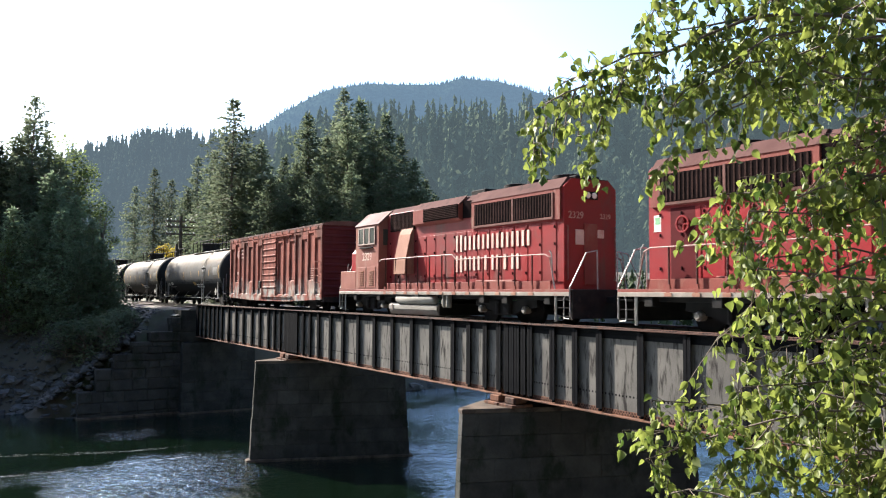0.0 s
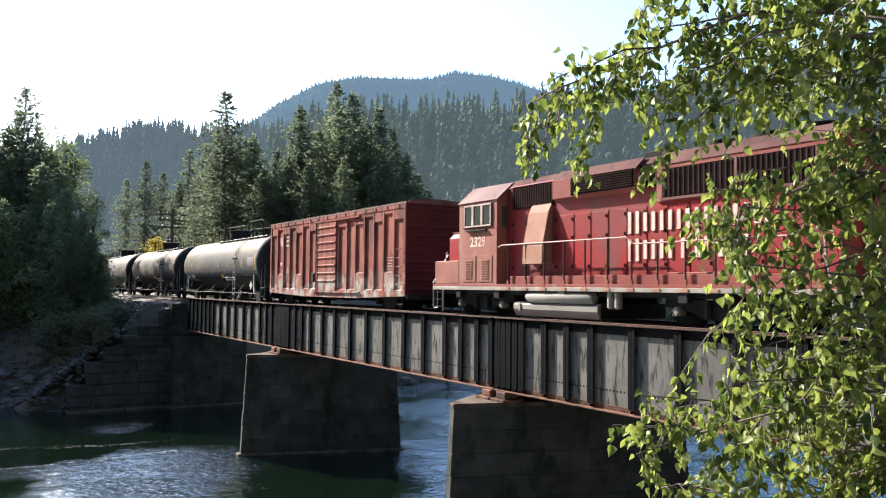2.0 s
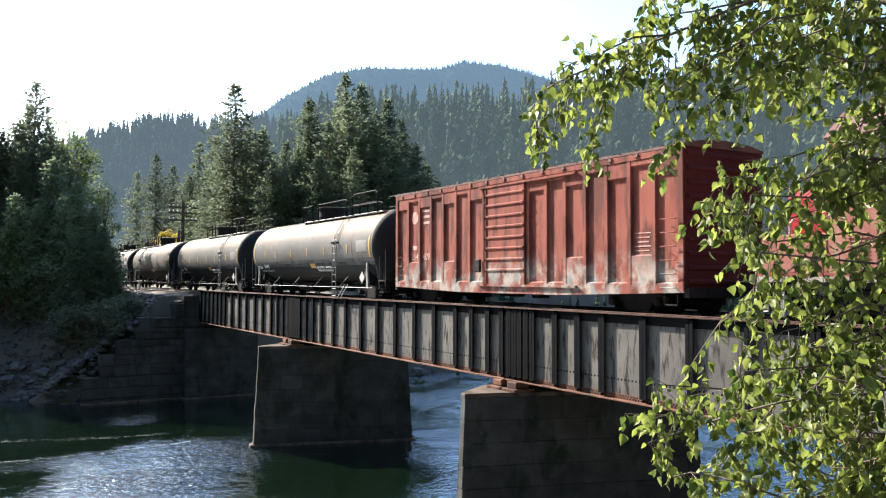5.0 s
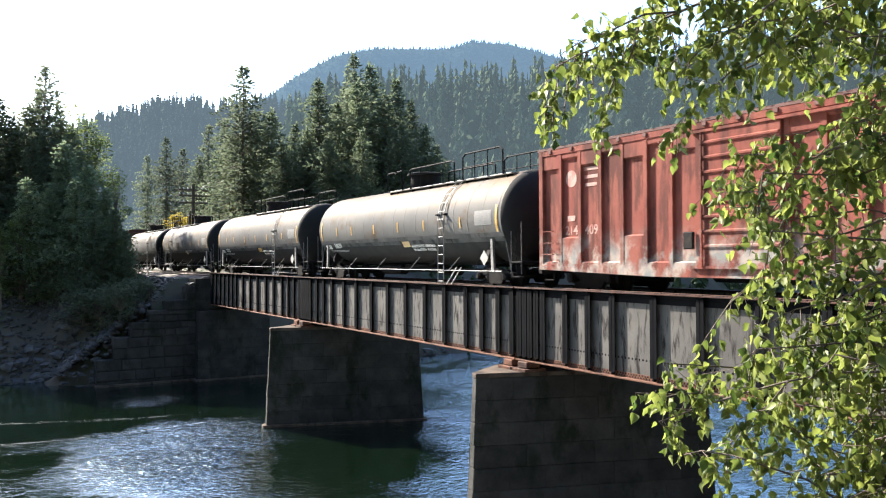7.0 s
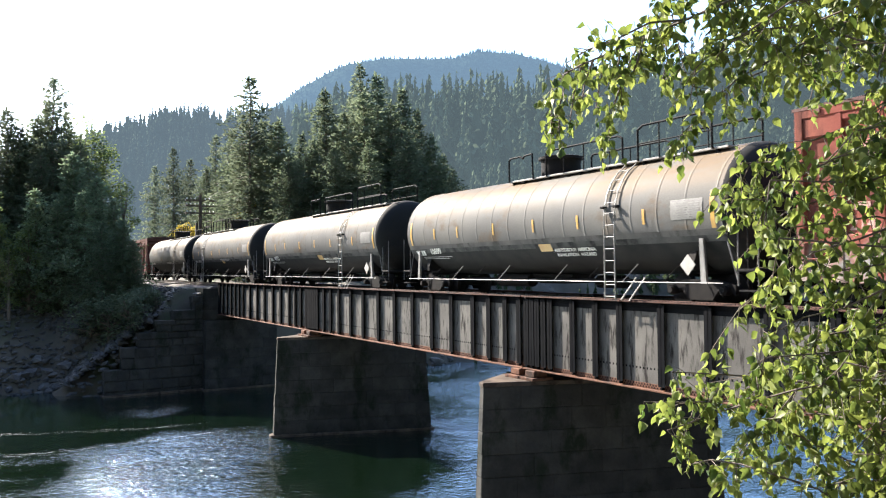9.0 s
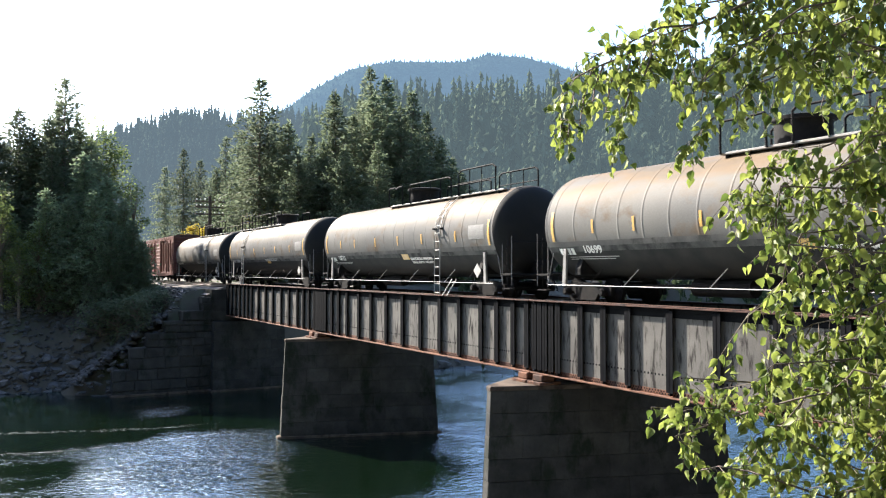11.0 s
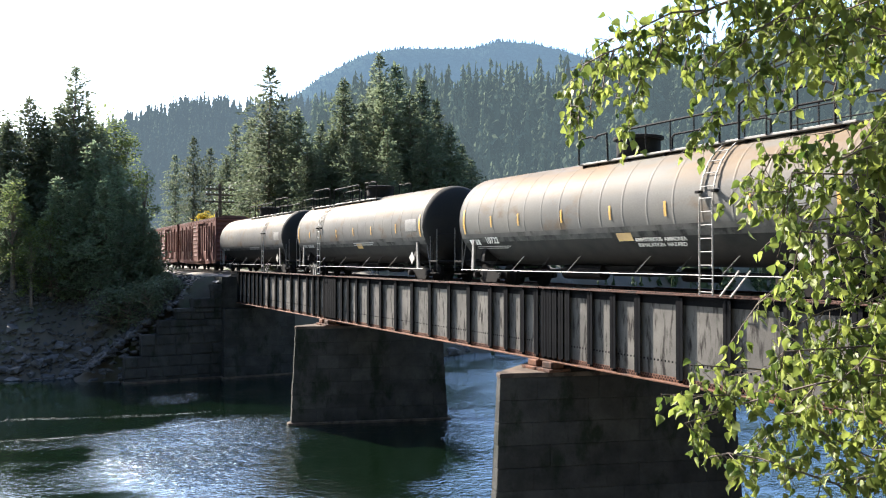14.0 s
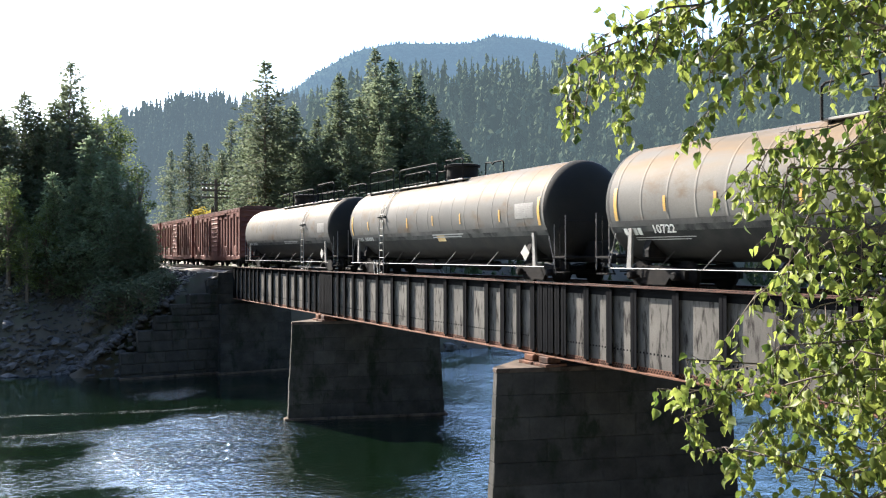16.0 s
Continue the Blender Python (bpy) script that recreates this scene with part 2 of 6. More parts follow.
DATA_GREY = surf("data_panel_grey", (0.215, 0.207, 0.192), (0.165, 0.158, 0.148), 2, 0.6, 0.0, 0.03, 30, (0.14, 0.13, 0.12), 2.0, 0.5)
MARK_GREY = surf("dull_stencil", (0.36, 0.345, 0.32), (0.28, 0.265, 0.24), 3, 0.6, 0.0, 0.03, 30)
NAME_CREAM = surf("name_cream", (0.56, 0.43, 0.36), (0.48, 0.33, 0.27), 2, 0.55, 0.0, 0.03, 30, (0.4, 0.1, 0.08), 1.6, 0.55, 3)
FADED_CREAM = surf("faded_lettering", (0.4, 0.26, 0.215), (0.34, 0.19, 0.155), 3, 0.6, 0.0, 0.03, 30, (0.33, 0.1, 0.075), 3.0, 0.75, 1.5)
CAR_ROOF = surf("car_roof", (0.09, 0.04, 0.034), (0.14, 0.07, 0.06), 0.9, 0.7, 0.0, 0.08, 30, (0.05, 0.03, 0.028), 1.5, 0.5, spec=0.2)
YELLOW = surf("reflector_yellow", (0.5, 0.29, 0.05), (0.4, 0.22, 0.045), 3, 0.5, 0.0, 0.03, 30)
GRILLE = surf("grille_dark", (0.008, 0.006, 0.006), (0.015, 0.01, 0.01), 2, 0.9, 0.0, 0.1, 30, spec=0.0)
SLAT = surf("grille_slat_paint", (0.03, 0.018, 0.016), (0.05, 0.028, 0.025), 2, 0.85, 0.0, 0.1, 30, spec=0.02)
HAND_RAIL = surf("loco_handrail", (0.24, 0.1, 0.085), (0.34, 0.22, 0.19), 2, 0.6, 0.0, 0.05, 30, spec=0.2)
RAILING = surf("railing_paint", (0.14, 0.05, 0.045), (0.22, 0.13, 0.11), 2, 0.55, 0.0, 0.05, 30, spec=0.2)
POST_DARK = surf("post_paint", (0.045, 0.02, 0.018), (0.085, 0.038, 0.032), 2, 0.6, 0.0, 0.05, 30, spec=0.15)
WHITE_RAIL = surf("handrail_white", (0.3, 0.288, 0.272), (0.235, 0.22, 0.2), 2, 0.5, 0.0, 0.05, 30, (0.2, 0.16, 0.13), 2.5, 0.5)
GREY_STEEL = surf("grimy_steel", (0.13, 0.125, 0.12), (0.21, 0.2, 0.19), 2, 0.6, 0.0, 0.08, 30, (0.06, 0.05, 0.045), 1.8, 0.6, 2)
GREEN_PAINT = surf("green_paint", (0.12, 0.3, 0.14), (0.16, 0.36, 0.18), 3, 0.5, 0.0, 0.03, 30)
CAB_GLASS = glass_mat("cab_glass", (0.05, 0.055, 0.05), 0.08)
SASH = surf("sash_paint", (0.3, 0.2, 0.17), (0.36, 0.27, 0.23), 2, 0.6, 0.0, 0.05, 30)
POLE_WOOD = surf("pole_wood", (0.07, 0.05, 0.04), (0.13, 0.1, 0.08), 2, 0.9, 0.0, 0.5, 25)
BARK = surf("bark", (0.09, 0.07, 0.055), (0.16, 0.125, 0.1), 4, 0.9, 0.0, 0.9, 18)
TWIG = surf("twig_bark", (0.07, 0.05, 0.04), (0.13, 0.1, 0.08), 6, 0.85, 0.0, 0.3, 40)
GROUND_MAT = surf("dry_ground", (0.05, 0.042, 0.033), (0.085, 0.072, 0.052), 0.25, 0.95, 0.0, 0.8, 3.0, (0.04, 0.05, 0.022), 0.15, 0.75)
NEEDLES = foliage("needles", (0.1, 0.13, 0.08), (0.15, 0.178, 0.108), 0.48)
NEEDLES_SPRUCE = foliage("spruce_needles", (0.12, 0.168, 0.1), (0.19, 0.24, 0.145), 0.5)
NEEDLES_DARK = foliage("needles_dark", (0.03, 0.05, 0.025), (0.07, 0.09, 0.045), 0.3)
NEEDLES_BLUE = foliage("needles_cool", (0.1, 0.125, 0.082), (0.15, 0.172, 0.112), 0.45)
BROADLEAF = foliage("broadleaf", (0.11, 0.155, 0.05), (0.2, 0.24, 0.085), 0.55)
YELLOW_LEAF = foliage("autumn_leaf", (0.38, 0.28, 0.03), (0.5, 0.4, 0.08), 0.4)
LEAF = foliage("near_leaf", (0.055, 0.1, 0.02), (0.35, 0.4, 0.09), 0.52, gloss=0.3)
# the three far materials carry their blue haze as added emission
HILL_NEEDLES = foliage("hill_needles_haze", (0.012, 0.019, 0.013), (0.085, 0.105, 0.066), 0.4, (0.33, 0.45, 0.52), 0.062)
HILL_FAR = foliage("far_hill_haze", (0.017, 0.025, 0.018), (0.03, 0.04, 0.029), 0.4, (0.3, 0.41, 0.51), 0.098)
MOUNTAIN = foliage("mountain_haze", (0.014, 0.021, 0.017), (0.02, 0.03, 0.023), 0.0, (0.26, 0.4, 0.57), 0.165)


def water_mat():
    """Green river water: ripples of two sizes, quick under the bridge, slack in the eddies along the bank and by the pier."""
    m = bpy.data.materials.new("river_water")
    m.use_nodes = True
    n, l = m.node_tree.nodes, m.node_tree.links
    p = n["Principled BSDF"]
    p.inputs["Base Color"].default_value = (0.0022, 0.0064, 0.0025, 1)
    p.inputs["Roughness"].default_value = 0.05
    p.inputs["IOR"].default_value = 1.7
    tc = n.new("ShaderNodeTexCoord")

    def node(kind, **values):
        q = n.new(kind)
        for key, val in values.items():
            q.inputs[key].default_value = val
        return q

    def span(source, lo, hi, a, b):
        q = n.new("ShaderNodeMapRange")
        q.interpolation_type = "SMOOTHSTEP"
        for k, val in enumerate((lo, hi, a, b)):
            q.inputs[k + 1].default_value = val
        l.new(source, q.inputs[0])
        return q.outputs[0]

    def calc(op, a, b):
        q = n.new("ShaderNodeMath")
        q.operation = op
        for k, val in enumerate((a, b)):
            if isinstance(val, float):
                q.inputs[k].default_value = val
            else:
                l.new(val, q.inputs[k])
        return q.outputs[0]

    def away(x, y):
        q = n.new("ShaderNodeVectorMath")
        q.operation = "DISTANCE"
        q.inputs[1].default_value = (x, y, WATER_LEVEL)
        l.new(tc.outputs["Object"], q.inputs[0])
        return q.outputs["Value"]
    mp = n.new("ShaderNodeMapping")
    mp.inputs["Rotation"].default_value = (0, 0, radians(22))
    mp.inputs["Scale"].default_value = (0.75, 1.25, 1)
    l.new(tc.outputs["Object"], mp.inputs["Vector"])
    fine = node("ShaderNodeTexNoise", Scale=4.2, Detail=3.0, Distortion=0.6)
    broad = node("ShaderNodeTexNoise", Scale=0.9, Detail=2.0, Distortion=1.0)
    patch = node("ShaderNodeTexNoise", Scale=0.16, Detail=3.0)
    l.new(mp.outputs[0], fine.inputs["Vector"])
    l.new(mp.outputs[0], broad.inputs["Vector"])
    l.new(tc.outputs["Object"], patch.inputs["Vector"])
    sep = n.new("ShaderNodeSeparateXYZ")
    l.new(tc.outputs["Object"], sep.inputs[0])
    gusts = span(patch.outputs[0], .38, .6, .4, 1.4)
    stream = span(sep.outputs[1], 21.5, 25.5, 1.0, .22)            # slack water along the far bank
    stream = calc("MAXIMUM", stream, span(sep.outputs[0], 3.0, 8.0, 0.0, 1.15))
    stream = calc("MAXIMUM", stream, span(away(-4.2, 33.5), 0.5, 8.0, .75, 0.0))
    slack = span(away(-1.6, 10.5), 4.0, 8.0, .3, 1.0)             # eddy below the pier
    slack = calc("MULTIPLY", slack, span(sep.outputs[0], -13.0, -9.5, .3, 1.0))
    run = span(away(-8.2, 15.5), 2.0, 6.0, 3.0, 1.0)               # the current that leaves the eddy
    lively = calc("MULTIPLY", calc("MULTIPLY", gusts, stream), calc("MULTIPLY", slack, run))
    b1 = node("ShaderNodeBump", Strength=1.0, Distance=RIPPLE_FINE)
    l.new(calc("MULTIPLY", fine.outputs[0], lively), b1.inputs["Height"])
    b2 = node("ShaderNodeBump", Strength=1.0, Distance=RIPPLE_BROAD)
    l.new(calc("MULTIPLY", broad.outputs[0], lively), b2.inputs["Height"])
    l.new(b1.outputs[0], b2.inputs["Normal"])
    l.new(b2.outputs[0], p.inputs["Normal"])
    film = node("ShaderNodeBsdfAnisotropic", Roughness=0.05)
    film.inputs["Color"].default_value = (0.74, 0.91, 1.0, 1)
    l.new(b2.outputs[0], film.inputs["Normal"])
    both = n.new("ShaderNodeMixShader")
    both.inputs[0].default_value = 0.3
    l.new(p.outputs[0], both.inputs[1])
    l.new(film.outputs[0], both.inputs[2])
    l.new(both.outputs[0], n["Material Output"].inputs[0])
    return m


WATER_LEVEL, RIPPLE_FINE, RIPPLE_BROAD = -8.1, 0.085, 0.07
WATER = water_mat()


# ---- mesh tools ----
class Shape:
    """Gathers vertices and faces for one mesh."""

    def __init__(self):
        self.v, self.f = [], []

    def add(self, verts, faces):
        k = len(self.v)
        self.v += [tuple(p) for p in verts]
        self.f += [tuple(i + k for i in q) for q in faces]
        return self

    def box(self, x0, y0, z0, x1, y1, z1, c=0.0):
        """An upright box, its edges cut off by c."""
        if c <= 0:
            p = [(x, y, z) for x in (x0, x1) for y in (y0, y1) for z in (z0, z1)]
            return self.add(p, [(0, 1, 3, 2), (4, 6, 7, 5), (0, 4, 5, 1), (2, 3, 7, 6), (0, 2, 6, 4), (1, 5, 7, 3)])
        b = bmesh.new()
        bmesh.ops.create_cube(b, size=1)
        for w in b.verts:
            w.co = (x0 + (w.co.x + 0.5) * (x1 - x0), y0 + (w.co.y + 0.5) * (y1 - y0), z0 + (w.co.z + 0.5) * (z1 - z0))
        bmesh.ops.bevel(b, geom=b.edges[:], offset=c, segments=1, affect="EDGES")
        b.verts.index_update()
        self.add([w.co[:] for w in b.verts], [[w.index for w in q.verts] for q in b.faces])
        b.free()
        return self

    def tube(self, a, b, r, n=6, r2=None, caps=True):
        """A round bar from a to b."""
        a, b = Vector(a), Vector(b)
        d = (b - a)
        if d.length < 1e-6:
            return self
        q = d.to_track_quat("Z", "Y").to_matrix()
        r2 = r if r2 is None else r2
        v = []
        for p, rr in ((a, r), (b, r2)):
            v += [p + q @ Vector((rr * math.cos(2 * math.pi * i / n), rr * math.sin(2 * math.pi * i / n), 0)) for i in range(n)]
        fs = [(i, (i + 1) % n, n + (i + 1) % n, n + i) for i in range(n)]
        if caps:
            fs += [tuple(range(n))[::-1], tuple(range(n, 2 * n))]
        return self.add([p[:] for p in v], fs)

    def path(self, pts, r, n=6):
        for a, b in zip(pts, pts[1:]):
            self.tube(a, b, r, n)
        return self

    def prism(self, poly, axis, lo, hi):
        """A polygon of (u, w) pairs carried along an axis: x: (y, z), y: (x, z), z: (x, y)."""
        def at(u, w, s):
            return (s, u, w) if axis == "x" else (u, s, w) if axis == "y" else (u, w, s)
        k = len(poly)
        v = [at(u, w, lo) for u, w in poly] + [at(u, w, hi) for u, w in poly]
        return self.add(v, [tuple(range(k))[::-1], tuple(range(k, 2 * k))] + [(i, (i + 1) % k, k + (i + 1) % k, k + i) for i in range(k)])

    def lathe(self, prof, n=24, axis="y", centre=(0, 0, 0), start=0.0, sweep=360.0):
        """A profile of (along, radius) pairs turned round an axis through centre."""
        full = abs(sweep - 360) < 1e-6
        cols = n if full else n + 1
        v = []
        for s, r in prof:
            for i in range(cols):
                t = radians(start + sweep * i / n)
                c, d = r * math.cos(t), r * math.sin(t)
                p = (c, s, d) if axis == "y" else (s, c, d) if axis == "x" else (c, d, s)
                v.append((p[0] + centre[0], p[1] + centre[1], p[2] + centre[2]))
        fs = []
        for j in range(len(prof) - 1):
            for i in range(n):
                k = (i + 1) % cols if full else i + 1
                fs.append((j * cols + i, j * cols + k, (j + 1) * cols + k, (j + 1) * cols + i))
        return self.add(v, fs)

    def mesh(self, name, material, smooth=False):
        me = bpy.data.meshes.new(name)
        me.from_pydata(self.v, [], self.f)
        b = bmesh.new()
        b.from_mesh(me)
        bmesh.ops.recalc_face_normals(b, faces=b.faces)
        b.to_mesh(me)
        b.free()
        me.materials.append(material)
        if smooth:
            me.polygons.foreach_set("use_smooth", [True] * len(me.polygons))
            me.set_sharp_from_angle(angle=radians(38))
        return me


def part(name, shape, material, parent=None, label="", smooth=False, at=None):
    """One mesh object, under a thing where parent is given."""
    ob = new(name, shape if isinstance(shape, bpy.types.Mesh) else shape.mesh(name, material, smooth))
    if parent:
        ob.parent = parent
    if at is not None:
        ob.matrix_basis = at
    if label:
        ob["label"] = label
    return ob


def thing(name, m, label, category, group="", kind=""):
    ob = new(name)
    ob.empty_display_size = 0.3
    ob.matrix_basis = m
    return tagged(ob, label, category, group, kind)


def letters(text, height, depth=0.006):
    """A flat text mesh in the x-y plane, centred, that tall."""
    cu = bpy.data.curves.new("text", "FONT")
    cu.body, cu.align_x, cu.align_y, cu.extrude, cu.offset = text, "CENTER", "CENTER", depth / 2, 0.02 * height
    cu.size = height / 0.7
    ob = bpy.data.objects.new("text", cu)
    scene.collection.objects.link(ob)
    dg = bpy.context.evaluated_depsgraph_get()
    me = bpy.data.meshes.new_from_object(ob.evaluated_get(dg))
    bpy.data.objects.remove(ob)
    bpy.data.curves.remove(cu)
    return me


# text on a side that faces -x, read with -y to the right
SIDE = Matrix(((0, 0, -1, 0), (-1, 0, 0, 0), (0, 1, 0, 0), (0, 0, 0, 1)))


# ---- ground, river and hills ----
WATER_Z, RAIL_Z, TRACK_X = -8.1, -0.1, 1.6
VIEW = radians(90 - 30.74)


def from_eye(px, rise, dist):
    """A place seen px degrees to the right of straight ahead, rise degrees up, dist metres off."""
    a = VIEW - radians(px)
    return EYE[0] + dist * math.cos(a), EYE[1] + dist * math.sin(a), EYE[2] + dist * math.tan(radians(rise))


def far_shore(x):
    return 41.5 + np.clip(-x - 7, 0, 60) * 0.55 + np.clip(x - 12, 0, 200) * 0.25 + 0.9 * np.sin(x * 0.45) + 0.6 * np.sin(x * 1.1 + 1)


def near_shore(x):
    return -15.0 + 1.2 * np.sin(x * 0.3) + 0.5 * np.sin(x * 0.9)


def smooth(a, b, t):
    t = np.clip((t - a) / (b - a), 0, 1)
    return t * t * (3 - 2 * t)


def ground_height(x, y):
    bump = 0.18 * np.sin(x * 0.7 + y * 0.3) * np.sin(y * 0.55) + 0.1 * np.sin(x * 1.9) * np.cos(y * 1.7)
    away = np.sqrt((x - TRACK_X) ** 2)
    far = -10.5 + 10.0 * smooth(-4, 10.5, y - far_shore(x)) + 0.9 * smooth(25, 90, y - far_shore(x))
    far = far + 4.5 * smooth(25, 60, x) * smooth(5, 26, y - far_shore(x))
    far = far + 0.012 * np.clip(away - 30, 0, 400)
    near = -10.5 + 9.8 * smooth(-4, 6.5, near_shore(x) - y) + 0.01 * np.clip(away - 30, 0, 400)
    h = np.where(y > 12, far, near) + bump * np.where((y > far_shore(x) + 2) | (y < near_shore(x) - 3), 1, 0.4)
    fill = -0.5 - 0.8 * np.clip(away - 3.2, 0, 30) - 6.0 * np.clip(42.2 - y, 0, 2)
    h = np.where((y > 40) & (y < 75), np.maximum(h, fill), h)
    bed = smooth(5.5, 3.0, away) * np.where((y > 42) | (y < -23), 1, 0)      # the railway bed
    return h * (1 - bed) + bed * (-0.48)


def axis_steps(lo, hi, centre, fine, growth, reach):
    out, s, p = [], fine, centre
    while p < hi:
        out.append(p)
        p += s
        if p - centre > reach:
            s *= growth
    s, p = fine, centre - fine
    while p > lo:
        out.append(p)
        p -= s
        if centre - p > reach:
            s *= growth
    return np.array(sorted(out + [lo, hi]))


def sheet(name, xs, ys, height, material):
    gx, gy = np.meshgrid(xs, ys, indexing="ij")
    gz = height(gx, gy)
    nx, ny = gx.shape
    v = np.stack([gx, gy, gz], -1).reshape(-1, 3)
    i = (np.arange(nx - 1)[:, None] * ny + np.arange(ny - 1)[None]).ravel()
    f = np.stack([i, i + ny, i + ny + 1, i + 1], 1)
    me = bpy.data.meshes.new(name)
    me.from_pydata(v.tolist(), [], f.tolist())
    me.materials.append(material)
    me.polygons.foreach_set("use_smooth", [True] * len(me.polygons))
    return new(name, me)


tagged(sheet("ground", axis_steps(-2600, 2600, 0, 1.0, 1.16, 45), axis_steps(-2600, 2600, 20, 1.0, 1.16, 55), ground_height, GROUND_MAT),
       "dry grassy valley floor and stony river banks", "ground", kind="structure")
w = Shape().add([(-2500, -60, WATER_Z), (2500, -60, WATER_Z), (2500, 75, WATER_Z), (-2500, 75, WATER_Z)], [(0, 1, 2, 3)])
tagged(part("water", w, WATER), "dark green rippled river water flowing under the bridge", "water", kind="structure")


def crest_hill(name, crest, dist, width, step, material, label, foot=-30.0, uneven=0.04):
    """A hill whose crest runs through places given as (degrees right, degrees up)."""
    pts = [from_eye(a, e, dist) for a, e in crest]
    dense = []
    for a, b in zip(pts, pts[1:]):
        for k in range(8):
            dense.append([a[i] + (b[i] - a[i]) * k / 8 for i in range(3)])
    dense = np.array(dense + [list(pts[-1])])
    lo, hi = dense[:, :2].min(0) - width * 1.6, dense[:, :2].max(0) + width * 1.6

    def height(x, y):
        best = np.full(x.shape, foot)
        for px, py, pz in dense:
            d = np.hypot(x - px, y - py)
            best = np.maximum(best, foot + (pz - foot) * np.exp(-(d / width) ** 2))
        rough = uneven * (best - foot) * np.sin(x * 0.031 + 1) * np.cos(y * 0.027)
        return best + rough
    ob = sheet(name, np.arange(lo[0], hi[0], step), np.arange(lo[1], hi[1], step), height, material)
    tagged(ob, label, "hill", kind="structure")
    return height, dense


def bearing(x, y):
    f = 784 / math.tan(radians(DEG / 2))
    return math.degrees(math.atan((x - 784) / f)), math.degrees(math.atan((519 - y) / f))


CREST_LEFT = [bearing(*p) for p in ((-150, 345), (60, 340), (140, 330), (215, 314), (262, 302), (310, 290), (372, 296), (445, 282), (486, 272), (560, 264), (680, 262))]
CREST_RIGHT = [bearing(*p) for p in ((520, 420), (600, 330), (680, 275), (760, 268), (880, 262), (1000, 262), (1120, 255), (1250, 235), (1420, 215), (1640, 190), (1900, 190))]
CREST_MOUNT = [bearing(*p) for p in ((300, 420), (400, 330), (460, 266), (506, 226), (549, 188), (600, 159), (647, 150), (690, 149), (735, 150), (777, 149), (799, 146), (820, 138), (868, 142),
                                       (928, 160), (966, 175), (1040, 205), (1120, 220), (1250, 215), (1400, 190), (1700, 170))]
hill_left, dense_left = crest_hill("hill_left", CREST_LEFT, 620, 190, 14, HILL_FAR, "wooded hillside, blue haze put in as a glow")
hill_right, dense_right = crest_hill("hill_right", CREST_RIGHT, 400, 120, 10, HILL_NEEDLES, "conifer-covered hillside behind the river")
hill_mount, dense_mount = crest_hill("mountain", CREST_MOUNT, 1700, 260, 17, MOUNTAIN, "distant wooded mountain, blue haze put in as a glow", uneven=0.0)


# added slope behind the camera, never in view: cuts the sky's fill light
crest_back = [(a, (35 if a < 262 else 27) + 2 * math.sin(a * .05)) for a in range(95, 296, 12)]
hill_near, dense_near = crest_hill("hill_near", crest_back, 230, 90, 14, NEEDLES_DARK, "unseen wooded slope added behind the camera to hold off skylight")


